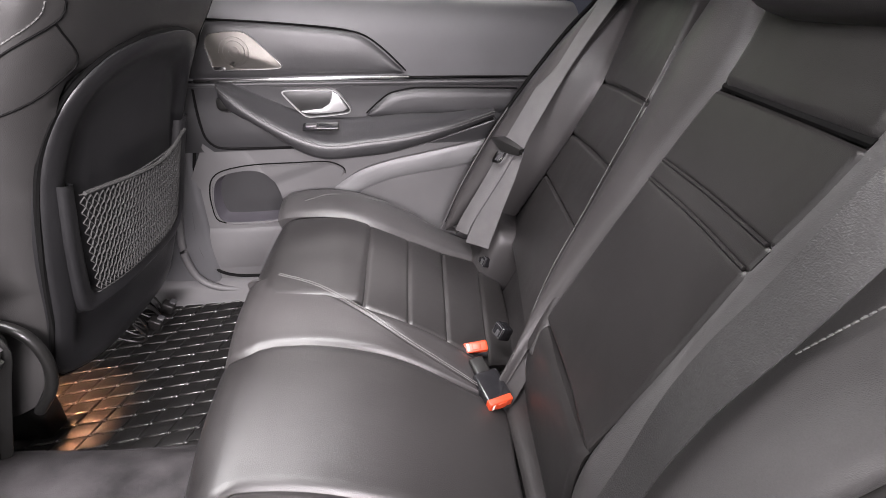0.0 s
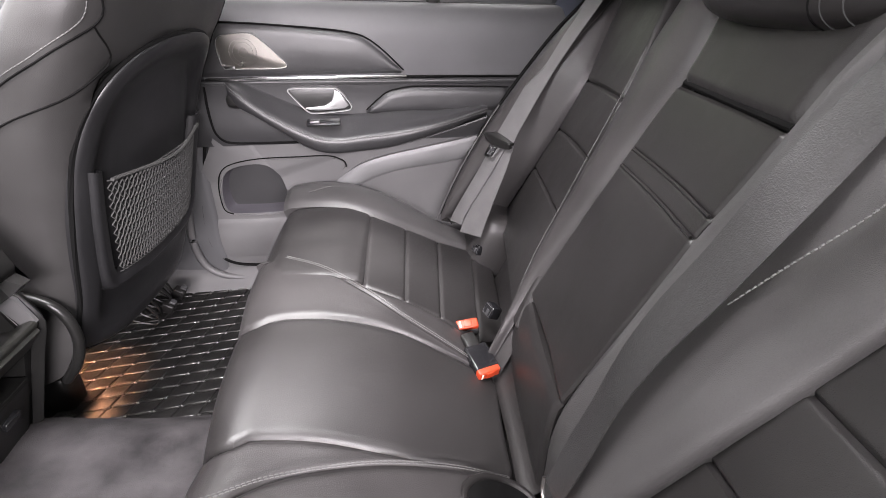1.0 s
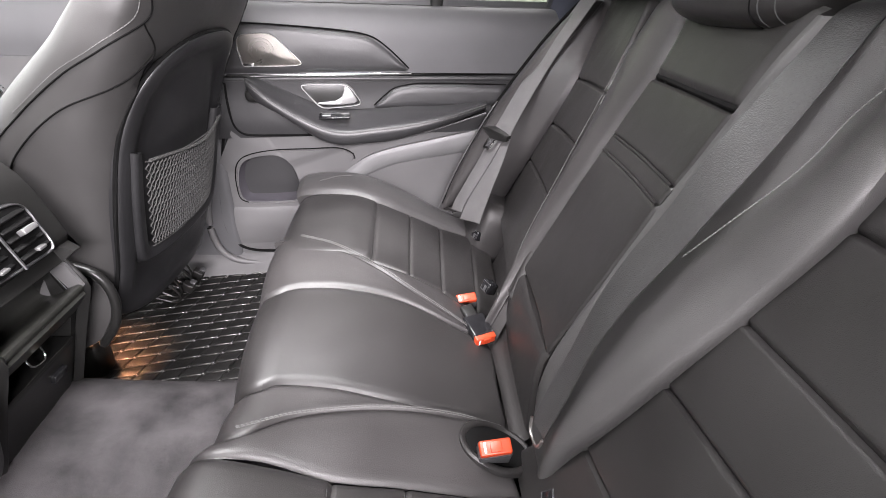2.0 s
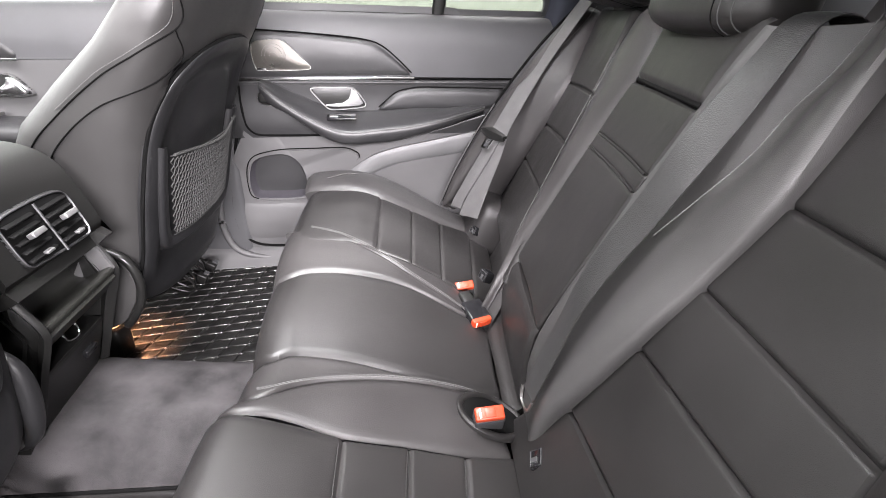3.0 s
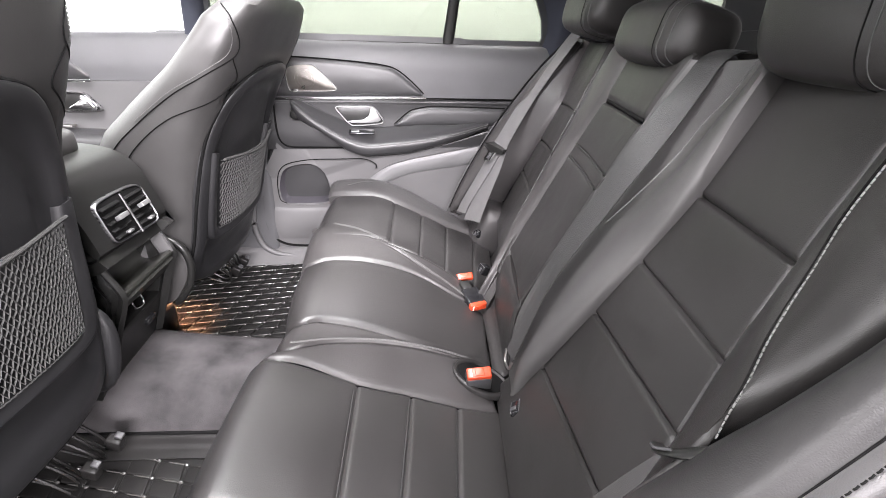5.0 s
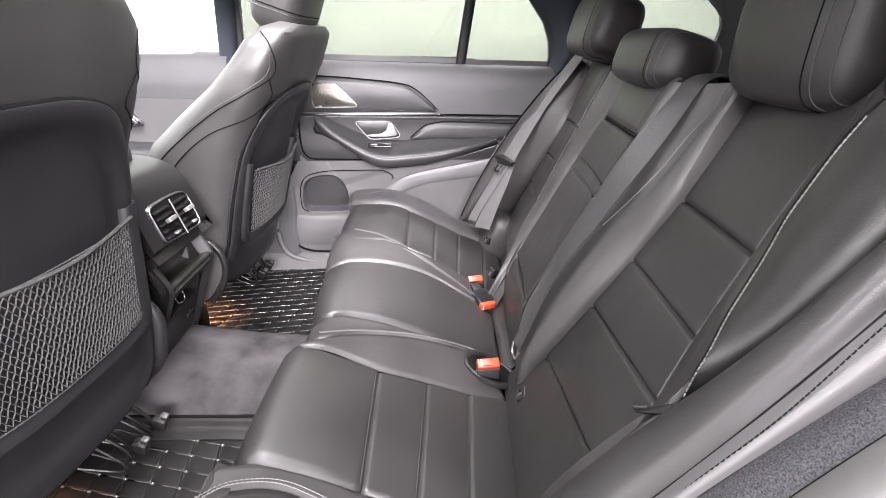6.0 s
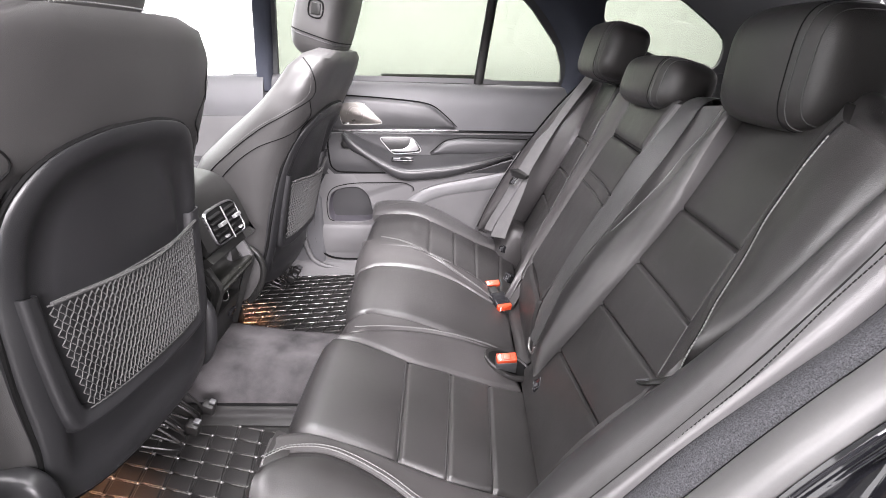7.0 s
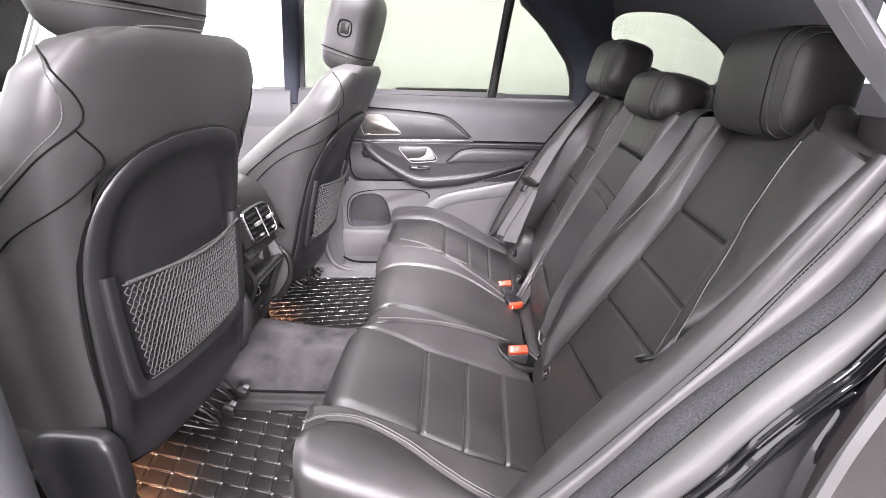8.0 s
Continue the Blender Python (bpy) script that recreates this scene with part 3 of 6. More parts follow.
sheet("outer_panel", [rim_e, [p + Vector((0.10, -0.02, -0.02)) for p in rim_e], [p + Vector((0.34, -0.04, -0.06)) for p in rim_e]], PAINT_EDGE, jamb, (0.1, -1, 0.2), 0.02, 40, 16, "dark grey rear quarter panel")
# near pillar above the opening
sheet("pillar_seal", [pillar_a, pillar_b, pillar_c], PALE_SEAL, jamb, (0, -1, 0), 0.015, 20, 8, "pale grey pillar seal")
# near side behind the doorway, with its cargo window
near_win = outline2([(a + 0.04, b) for a, b in cwin], 40)
holed("near_side_frame", [(0.06, 1.13), (0.285, 0.918), (0.46, 0.757), (0.62, 0.74), (1.55, 0.72), (1.55, 1.20), (0.02, 1.20)], [near_win], lambda a, b, h: Vector((a, -0.705 - 0.06 * a + 0.06 * max(0, b - 0.75) + h, b)), PILLAR, jamb, 0.02, "dark inner trim behind the doorway")
# near sill below the doorway
v, f = box((-0.3, -0.80, -0.10), (1.0, 0.10, 0.07), 0.03)
part("sill", v, f, PAINT, jamb)
# near b pillar
v, f = box((-0.60, -0.83, 0.29), (0.07, 0.03, 0.38), 0.025)
part("b_pillar", v, f, PILLAR, jamb)
# Upper pillar is out of view, added to shade the front seat's side.
sheet("b_pillar_upper", [[(-0.67, -0.82, 0.66), (-0.68, -0.79, 0.90), (-0.70, -0.70, 1.20)], [(-0.60, -0.80, 0.66), (-0.61, -0.77, 0.90), (-0.63, -0.68, 1.20)], [(-0.53, -0.82, 0.66), (-0.54, -0.79, 0.90), (-0.56, -0.70, 1.20)]], LINER, jamb, (0, 1, 0), 0.03, 12, 10)


# ---- rear bench ----
def nb(y, z, d=0.0):
    """The near backrest's face; d: forwards."""
    return Vector((0.115 * y + 0.513 * z + 0.109 - d, y, z))


def fb(y, z, d=0.0):
    return Vector((0.192 * y + 0.445 * z + 0.042 - d, y, z))


def mb(y, z, d=0.0):
    return Vector((0.093 * y + 0.4885 * z + 0.046 - d, y, z))


def nc(x, y, h=0.0):
    """The near cushion's face."""
    return Vector((x, y, -0.410 * x - 0.017 * y + 0.151 + h))


def fc(x, y, h=0.0):
    z = sum(float(np.interp(x + d, [-0.32, -0.25, -0.16, -0.06, 0.045, 0.09, 0.14, 0.30], [0.272, 0.283, 0.285, 0.268, 0.216, 0.172, 0.130, 0.080])) for d in (-0.03, -0.015, 0, 0.015, 0.03)) / 5
    full = float(np.interp(x, [-0.32, -0.25, -0.16, -0.06, 0.05, 0.16, 0.30], [0.272, 0.283, 0.285, 0.268, 0.213, 0.166, 0.110]))
    z += (max(z, full) - z) * min(1.0, max(0.0, (y - 0.34) / 0.16))
    return Vector((x, y, z - 0.09 * (y - 0.25) * min(1, max(0, (x + 0.2) / 0.3)) + h))


def mc(x, y, h=0.0):
    k = min(1, max(0, (y + 0.2) / 0.4))
    return nc(x, y, h).lerp(fc(x, y, h), k)


BACK = (-0.9, -0.1, 0.4)
UP = (-0.3, 0, 1)

near_seat = thing("rear_seat", (0.1, -0.40, 0.05), "black leather rear outer seat with ribbed centre panels and grey stitching", "car seat", "rear bench seats")
mid_seat = thing("rear_seat", (0.1, 0.0, 0.05), "black leather rear middle seat with folded armrest in its back", "car seat", "rear bench seats")
far_seat = thing("rear_seat", (0.1, 0.42, 0.05), "black leather rear outer seat beside the door, grey stitching", "car seat", "rear bench seats")

# padded bases under the covers
for seat_, f_, ys_, zr in ((near_seat, nb, (-0.66, -0.4, -0.14), (0.05, 0.77)), (mid_seat, mb, (-0.13, 0.0, 0.20), (0.22, 0.75)), (far_seat, fb, (0.10, 0.4, 0.70), (0.05, 0.75))):
    sheet("back_base", [[f_(y, zr[0], -0.045), f_(y, zr[1], -0.045)] for y in ys_], LEATHER, seat_, BACK, 0.08, 16, 12)
for seat_, f_, ys_ in ((near_seat, nc, (-0.66, -0.4, -0.20)), (mid_seat, mc, (-0.22, 0.0, 0.30)), (far_seat, fc, (0.18, 0.4, 0.70))):
    sheet("cushion_base", [[f_(-0.26, y, -0.035), f_(0.30, y, -0.035)] for y in ys_], LEATHER, seat_, UP, 0.12, 16, 12)

# near backrest
inner = [(-0.200, 0.775), (-0.219, 0.720), (-0.247, 0.651), (-0.276, 0.565), (-0.262, 0.458), (-0.240, 0.355), (-0.172, 0.222), (-0.128, 0.105)]
outer = [(-0.498, 0.770), (-0.500, 0.720), (-0.507, 0.661), (-0.518, 0.577), (-0.537, 0.475), (-0.558, 0.398), (-0.568, 0.290), (-0.555, 0.15)]
lines = [(0, (-0.205, 0.765), (-0.36, 0.772), (-0.498, 0.775)), (1, (-0.296, 0.572), (-0.41, 0.575), (-0.518, 0.577)), (2, (-0.268, 0.462), (-0.40, 0.469), (-0.537, 0.475)),
         (3, (-0.250, 0.362), (-0.40, 0.380), (-0.558, 0.398)), (4, (-0.182, 0.225), (-0.37, 0.256), (-0.566, 0.290)), (5, (-0.120, 0.09), (-0.33, 0.11), (-0.550, 0.13))]
for (i, *a), (k, *b) in zip(lines, lines[1:]):
    extra = [[nb(-0.245, 0.675), nb(-0.38, 0.678), nb(-0.505, 0.680)]] if i == 0 else []
    panel("back_panel", [[nb(*p) for p in a], *extra, [nb(*p) for p in b]], LEATHER, near_seat, BACK, 0.002, 0.0065, 0.0030, 38, 26, lip=0.0)
# inner bolster: from the armrest's edge over the stitched crest to the centre panels
arm_r = [(-0.150, 0.735), (-0.135, 0.686), (-0.133, 0.633), (-0.129, 0.568), (-0.122, 0.516), (-0.123, 0.449), (-0.122, 0.394), (-0.119, 0.331), (-0.116, 0.285)]
crest = [Vector(p) for p in ((0.445, -0.250, 0.745), (0.420, -0.243, 0.69), (0.397, -0.234, 0.651), (0.368, -0.230, 0.599), (0.334, -0.206, 0.535), (0.300, -0.192, 0.485), (0.262, -0.190, 0.42), (0.222, -0.195, 0.35), (0.185, -0.195, 0.28), (0.165, -0.195, 0.21), (0.160, -0.19, 0.12))]
rim_in = [Vector(p) for p in ((0.434, -0.290, 0.765), (0.412, -0.300, 0.722), (0.392, -0.304, 0.682), (0.353, -0.304, 0.579), (0.313, -0.286, 0.473), (0.265, -0.270, 0.388), (0.214, -0.250, 0.284), (0.182, -0.230, 0.21), (0.170, -0.215, 0.11))]
arms = spline([mb(y, z, -0.001) for y, z in arm_r[:-1]] + [Vector((0.172, -0.117, 0.25)), Vector((0.170, -0.117, 0.14))], 14)
tops_, rims_ = spline(crest, 14), spline(rim_in, 14)
deep = [min(1.0, max(0.0, (q.z - 0.34) / 0.14)) for q in tops_]
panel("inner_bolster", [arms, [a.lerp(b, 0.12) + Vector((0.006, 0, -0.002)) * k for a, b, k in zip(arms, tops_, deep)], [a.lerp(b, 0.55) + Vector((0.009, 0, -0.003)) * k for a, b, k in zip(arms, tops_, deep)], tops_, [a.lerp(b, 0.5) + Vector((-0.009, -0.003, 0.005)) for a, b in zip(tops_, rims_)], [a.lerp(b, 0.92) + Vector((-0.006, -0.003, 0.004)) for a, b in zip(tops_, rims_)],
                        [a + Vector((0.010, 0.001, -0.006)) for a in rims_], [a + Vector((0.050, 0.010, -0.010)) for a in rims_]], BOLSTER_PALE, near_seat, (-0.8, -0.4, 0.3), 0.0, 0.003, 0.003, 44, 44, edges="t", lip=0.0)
stitching([p + Vector((-0.0112, -0.0053, 0.0062)) for p in crest[:6]], near_seat, (-0.8, -0.4, 0.4), r=0.0010, mat=THREAD)
# outer bolster and side
side_in = [(0.037, -0.590, 0.102), (0.128, -0.592, 0.274), (0.194, -0.592, 0.358), (0.241, -0.595, 0.41), (0.262, -0.602, 0.441), (0.312, -0.630, 0.536), (0.353, -0.648, 0.620), (0.388, -0.655, 0.675), (0.418, -0.66, 0.715)]
side_top = [(-0.003, -0.69, 0.169), (0.05, -0.693, 0.239), (0.093, -0.696, 0.29), (0.159, -0.698, 0.374), (0.219, -0.699, 0.452), (0.273, -0.70, 0.527), (0.322, -0.70, 0.599), (0.366, -0.70, 0.669), (0.388, -0.70, 0.713), (0.400, -0.70, 0.733)]
border_thread = [(0.012, -0.702, 0.182), (0.092, -0.704, 0.281), (0.157, -0.706, 0.366), (0.217, -0.707, 0.446), (0.271, -0.708, 0.518), (0.321, -0.708, 0.6), (0.362, -0.708, 0.66), (0.386, -0.708, 0.699), (0.398, -0.708, 0.72)]
ridge = [Vector(q) for q in ((0.412, -0.545, 0.752), (0.402, -0.540, 0.735), (0.386, -0.537, 0.70), (0.370, -0.536, 0.66), (0.353, -0.541, 0.627), (0.339, -0.547, 0.59), (0.321, -0.556, 0.557), (0.298, -0.572, 0.528), (0.275, -0.592, 0.497), (0.258, -0.603, 0.471), (0.249, -0.609, 0.45), (0.215, -0.612, 0.39), (0.15, -0.61, 0.27), (0.08, -0.60, 0.14))]
fold, edge_o, top_o = spline(side_in, 14)[::-1], spline([nb(y, z) for y, z in outer], 14), spline(ridge, 14)
panel("outer_bolster", [[c + Vector((0.020, 0.004, -0.008)) for c in edge_o], [c + Vector((-0.001, -0.002, 0.001)) for c in edge_o], [a.lerp(b, 0.55) + Vector((-0.004, 0, 0.002)) for a, b in zip(edge_o, top_o)], [c + Vector((0.0, 0.001, 0)) for c in top_o],
                        [a.lerp(b, 0.12) + Vector((-0.002, -0.001, 0.002)) for a, b in zip(top_o, fold)], [a.lerp(b, 0.5) + Vector((-0.010, -0.002, 0.006)) for a, b in zip(top_o, fold)], [a.lerp(b, 0.85) + Vector((-0.005, -0.001, 0.003)) for a, b in zip(top_o, fold)], [c + Vector((0.016, 0.004, -0.012)) for c in fold]],
      LEATHER, near_seat, (-0.6, -0.6, 0.4), 0.001, 0.003, 0.005, 50, 44, edges="")
tube("seam", [p + Vector((-0.0008, 0.0022, 0.0005)) for p in ridge[:11]], 0.0013, SEAM, near_seat, 60, 6)
stitching([p + Vector((-0.0014, -0.0016, 0.0012)) for p in ridge[1:11]], near_seat, (-0.7, -0.5, 0.5), r=0.0010, mat=THREAD_PALE)
tops, lows = [spline(q, 12) for q in (side_top, side_low)]
ins_ = spline(side_in, 12)
panel("side_bolster", [[p + Vector((0.020, 0.006, -0.016)) for p in ins_], [p + Vector((-0.004, -0.004, 0.004)) for p in ins_], [a.lerp(b, 0.35) + Vector((-0.024, -0.004, 0.016)) for a, b in zip(ins_, tops)], [a.lerp(b, 0.75) + Vector((-0.020, -0.006, 0.014)) for a, b in zip(ins_, tops)], tops],
      LEATHER_SIDE, near_seat, (-0.6, -0.5, 0.5), 0.001, 0.004, 0.004, 50, 40, 0.02, wrinkle=0.0005, edges="")
tube("seam", [p + Vector((-0.0006, -0.0008, 0.0004)) for p in tops], 0.0013, SEAM, near_seat, 70, 6)
panel("side_border", [tops, [a.lerp(b, 0.45) + Vector((-0.007, -0.009, 0.004)) for a, b in zip(tops, lows)], lows], BORDER, near_seat, (-0.5, -0.8, 0.2), 0.001, 0.0035, 0.003, 50, 20, 0.015, "leather side border, doorway light put into its grey", edges="", wrinkle=0.0004)
stitching([Vector(p) + Vector((-0.0085, -0.0085, 0.004)) for p in border_thread], near_seat, (-0.5, -0.8, 0.3), step=0.0058, r=0.0008, lift=0.0002, mat=SEAM)

# crown that rolls over the backrest's top
crown = spline([nb(-0.20, 0.766), nb(-0.36, 0.774), nb(-0.498, 0.774), Vector((0.412, -0.548, 0.750)), Vector((0.416, -0.61, 0.728)), Vector((0.416, -0.66, 0.712)), Vector((0.410, -0.700, 0.720))], 16)
panel("back_crown", [[p + Vector((0.004, 0, -0.006)) for p in crown], [p + Vector((0.018, 0, 0.007)) for p in crown], [p + Vector((0.040, 0, 0.004)) for p in crown], [p + Vector((0.062, 0.004, -0.018)) for p in crown], [p + Vector((0.070, 0.008, -0.07)) for p in crown]], LEATHER, near_seat, (0, 0, 1), 0.001, 0.002, 0.004, 40, 18, edges="")

# near cushion
in_seam = [(-0.310, -0.236), (-0.266, -0.233), (-0.196, -0.228), (-0.120, -0.236), (-0.026, -0.225), (0.060, -0.218), (0.140, -0.205)]
out_seam = [(-0.305, -0.545), (-0.280, -0.528), (-0.244, -0.514), (-0.165, -0.512), (-0.117, -0.518), (-0.038, -0.523), (0.040, -0.521), (0.12, -0.513)]
cuts = [((-0.120, -0.238), (-0.117, -0.518)), ((-0.026, -0.225), (-0.038, -0.523)), ((0.060, -0.218), (0.040, -0.520)), ((0.170, -0.19), (0.150, -0.51))]
front_in, front_out = [(-0.120, -0.238), (-0.196, -0.228), (-0.266, -0.233), (-0.300, -0.236)], [(-0.117, -0.518), (-0.165, -0.512), (-0.244, -0.514), (-0.295, -0.535)]


def roll(x, y, f, drop):
    """Over the cushion's front edge and down."""
    a = f(x, y)
    return [a, a + Vector((-0.028, 0, -0.012)), a + Vector((-0.046, 0, -0.045)), a + Vector((-0.045, 0, -0.5 * drop)), a + Vector((-0.01, 0, -drop))]


def cushion_front(name, ys, x0, f, mat, parent, start, puff=0.005):
    """The front of a cushion, between lines that run to the front and down."""
    curves = []
    for y in ys:
        pts = [f(start, y), f(start * 0.6 + x0 * 0.4, y, 0.004)] + roll(x0, y, f, 0.24)
        curves.append(pts)
    return panel(name, curves, mat, parent, (-0.7, 0, 0.7), puff, 0.0045, 0.005, 40, 22, edges="ltb")


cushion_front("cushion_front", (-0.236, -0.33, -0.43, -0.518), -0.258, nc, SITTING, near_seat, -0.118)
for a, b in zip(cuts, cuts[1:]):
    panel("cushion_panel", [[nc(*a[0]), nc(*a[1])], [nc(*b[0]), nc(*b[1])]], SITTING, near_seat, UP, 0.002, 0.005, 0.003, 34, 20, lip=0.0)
for k in range(3):
    (xa, ya), (xb, yb) = cuts[k]
    stitching([nc(xa - 0.004, ya - 0.012, 0.002), nc(xb - 0.004, yb + 0.012, 0.002)], near_seat, UP, r=0.0006, mat=THREAD_DARK)
# outer cushion bolster
o2 = [(-0.300, -0.60), (-0.270, -0.565), (-0.214, -0.545), (-0.140, -0.560), (-0.082, -0.588), (-0.016, -0.612), (0.08, -0.63), (0.15, -0.64)]
panel("cushion_edge", [[nc(x, y) for x, y in out_seam], [nc(x, y - 0.006, 0.006) for x, y in o2]], BOLSTER, near_seat, UP, 0.003, 0.005, 0.006, 36, 10)
panel("cushion_side", [[nc(x, y - 0.008, 0.006) for x, y in o2], [nc(x, y * 0.4 - 0.40, 0.004) for x, y in o2], [nc(x, -0.668, -0.03) for x, y in o2], [nc(x, -0.675, -0.16) for x, y in o2]],
      LEATHER, near_seat, (-0.2, -0.5, 0.8), 0.006, 0.005, 0.008, 36, 22)
stitching([nc(x, y, 0.008) for x, y in o2], near_seat, UP, rows=2, gap=0.006, r=0.0009)
sheet("cushion_outer_front", [[nc(-0.300, -0.535), nc(-0.298, -0.60, 0.004), nc(-0.295, -0.665, -0.03)], [nc(-0.322, -0.535, -0.06), nc(-0.318, -0.60, -0.06), nc(-0.31, -0.66, -0.07)],
                              [nc(-0.28, -0.535, -0.26), nc(-0.28, -0.60, -0.26), nc(-0.28, -0.66, -0.26)]], LEATHER, near_seat, (-1, 0, 0.2), 0.03, 20, 14)
# inner cushion bolster, between the centre panels and the middle seat
i2 = [(-0.300, -0.205), (-0.24, -0.192), (-0.17, -0.150), (-0.06, -0.115), (0.05, -0.098), (0.13, -0.095)]
stitching([mc(x, y - 0.004, 0.009) for x, y in i2[1:]], near_seat, UP, rows=2, gap=0.004, r=0.0008)
# rear tuck between cushion and back
panel("cushion_tuck", [[nc(0.165, -0.19), nc(0.145, -0.51)], [nc(0.22, -0.15, -0.01), nc(0.215, -0.50, -0.01)]], LEATHER, near_seat, UP)

# middle backrest
arm_l = [(0.110, 0.633), (0.118, 0.578), (0.122, 0.524), (0.128, 0.434), (0.130, 0.357), (0.130, 0.285)]
arm_rr = [(-0.131, 0.634), (-0.127, 0.578), (-0.120, 0.515), (-0.121, 0.433), (-0.120, 0.368), (-0.115, 0.290)]


def arm_row(z0, z1):
    def yl(z):
        return float(np.interp(z, [q[1] for q in arm_l[::-1]], [q[0] for q in arm_l[::-1]]))

    def yr(z):
        return float(np.interp(z, [q[1] for q in arm_rr[::-1]], [q[0] for q in arm_rr[::-1]]))
    rows = []
    for k in range(4):
        z = z0 + (z1 - z0) * k / 3
        rows.append([mb(yl(z), z), mb((yl(z) + yr(z)) / 2, z, -0.004), mb(yr(z), z)])
    return rows


panel("armrest_upper", arm_row(0.635, 0.546), LEATHER, mid_seat, BACK, 0.001, 0.003, 0.0022, 40, 26, lip=0.0)
panel("armrest_strap", arm_row(0.545, 0.521), LEATHER, mid_seat, BACK, 0.0005, 0.002, 0.002, 40, 14, lip=0.0)
panel("armrest_lower", arm_row(0.520, 0.290), LEATHER, mid_seat, BACK, 0.001, 0.003, 0.0022, 40, 30, lip=0.0)
for z in (0.5455, 0.5205):
    row = arm_row(z, z)[0]
    v, f = tube_data(spline([row[0].lerp(row[2], 0.02) + Vector((0.0006, 0, 0)), row[1] + Vector((0.0004, 0, 0)), row[0].lerp(row[2], 0.98) + Vector((0.0006, 0, 0))], 20), 0.0022, 8)
    part("piping", v, f, LEATHER, mid_seat)
panel("back_top", [[mb(0.14, 0.745), mb(-0.01, 0.75), mb(-0.150, 0.745)], [mb(0.118, 0.69), mb(-0.01, 0.69), mb(-0.132, 0.69)], [mb(0.110, 0.642), mb(-0.02, 0.641), mb(-0.131, 0.642)]], LEATHER, mid_seat, BACK)
# Near-black tube stands in for the slim shadow above the armrest.
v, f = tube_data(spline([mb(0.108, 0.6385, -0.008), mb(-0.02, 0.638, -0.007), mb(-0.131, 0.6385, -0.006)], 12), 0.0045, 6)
part("armrest_gap_shade", v, f, SEAM, mid_seat)
panel("back_lower", [[mb(0.130, 0.285), mb(0.01, 0.282), mb(-0.114, 0.287)], [Vector((0.178, 0.13, 0.24)), Vector((0.174, 0.0, 0.24)), Vector((0.168, -0.115, 0.24))], [Vector((0.170, 0.12, 0.16)), Vector((0.168, 0.0, 0.15)), Vector((0.166, -0.12, 0.13))], [Vector((0.182, 0.12, 0.09)), Vector((0.18, 0.0, 0.07)), Vector((0.178, -0.12, 0.06))]], LEATHER, mid_seat, BACK)
panel("seat_flap", [[Vector((0.135, 0.13, 0.150)), Vector((0.140, 0.0, 0.125)), Vector((0.140, -0.12, 0.110))], [Vector((0.158, 0.13, 0.165)), Vector((0.163, 0.0, 0.140)), Vector((0.163, -0.12, 0.122))], [Vector((0.172, 0.13, 0.19)), Vector((0.175, 0.0, 0.17)), Vector((0.174, -0.13, 0.15))]], LEATHER, mid_seat, (-0.7, 0, 0.7), 0.003, 0.003, 0.004, 26, 10)
m_edge = [(0.270, 0.745), (0.274, 0.666), (0.253, 0.587), (0.235, 0.493), (0.222, 0.438), (0.202, 0.336), (0.165, 0.262), (0.140, 0.225), (0.122, 0.17), (0.112, 0.10)]
a_edge = [(0.14, 0.745), (0.115, 0.68), (0.110, 0.633), (0.122, 0.524), (0.128, 0.434), (0.130, 0.357), (0.130, 0.285), (0.120, 0.23), (0.108, 0.17), (0.100, 0.10)]
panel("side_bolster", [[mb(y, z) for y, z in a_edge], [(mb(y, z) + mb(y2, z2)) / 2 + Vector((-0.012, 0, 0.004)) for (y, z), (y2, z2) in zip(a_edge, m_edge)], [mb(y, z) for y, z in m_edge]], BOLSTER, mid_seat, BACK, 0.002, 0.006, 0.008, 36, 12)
stitching([mb(y - 0.006, z, 0.006) for y, z in m_edge[1:8]], mid_seat, BACK, r=0.0009)
# middle cushion
m_far = [(-0.305, 0.10), (-0.222, 0.115), (-0.133, 0.120), (-0.03, 0.115), (0.08, 0.105), (0.15, 0.10)]
m_near = [(-0.30, -0.120), (-0.208, -0.105), (-0.122, -0.095), (0.011, -0.098), (0.09, -0.090), (0.14, -0.085)]


def cushion_run(name, a, b, fa, fb_, parent, puff=0.004, mid_lift=0.004, xa=None, xb=None, mat=None):
    """A cushion strip that runs from the seat's rear over its front edge, between two seams."""
    xa, xb = a[1][0] - 0.02 if xa is None else xa, b[1][0] - 0.02 if xb is None else xb
    ca = [fa(x, y) for x, y in reversed(a[1:]) if x > xa + 0.015] + roll(xa, a[0][1], fa, 0.24)
    cb = [fb_(x, y) for x, y in reversed(b[1:]) if x > xb + 0.015] + roll(xb, b[0][1], fb_, 0.24)
    cm = [(p + q) / 2 + Vector((-0.004, 0, mid_lift)) for p, q in zip(spline(ca, 14), spline(cb, 14))]
    return panel(name, [ca, cm, cb], mat or BOLSTER, parent, (-0.5, 0, 0.8), puff, 0.0045, 0.005, 44, 20, edges="ltb")


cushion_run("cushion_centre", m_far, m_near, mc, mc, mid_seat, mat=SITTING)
f_st = [(-0.30, 0.300), (-0.235, 0.290), (-0.158, 0.245), (-0.076, 0.185), (-0.016, 0.150), (0.052, 0.125), (0.11, 0.115)]
cushion_run("cushion_far_strip", f_st, m_far, lambda x, y, h=0: mc(x, y, h + 0.002), mc, mid_seat, 0.003, 0.002)
cushion_run("cushion_near_strip", m_near, i2, mc, mc, mid_seat, 0.002, 0.001, None, -0.236)
cushion_run("cushion_inner_edge", i2, in_seam, mc, nc, near_seat, 0.003, 0.003, -0.240, -0.256)
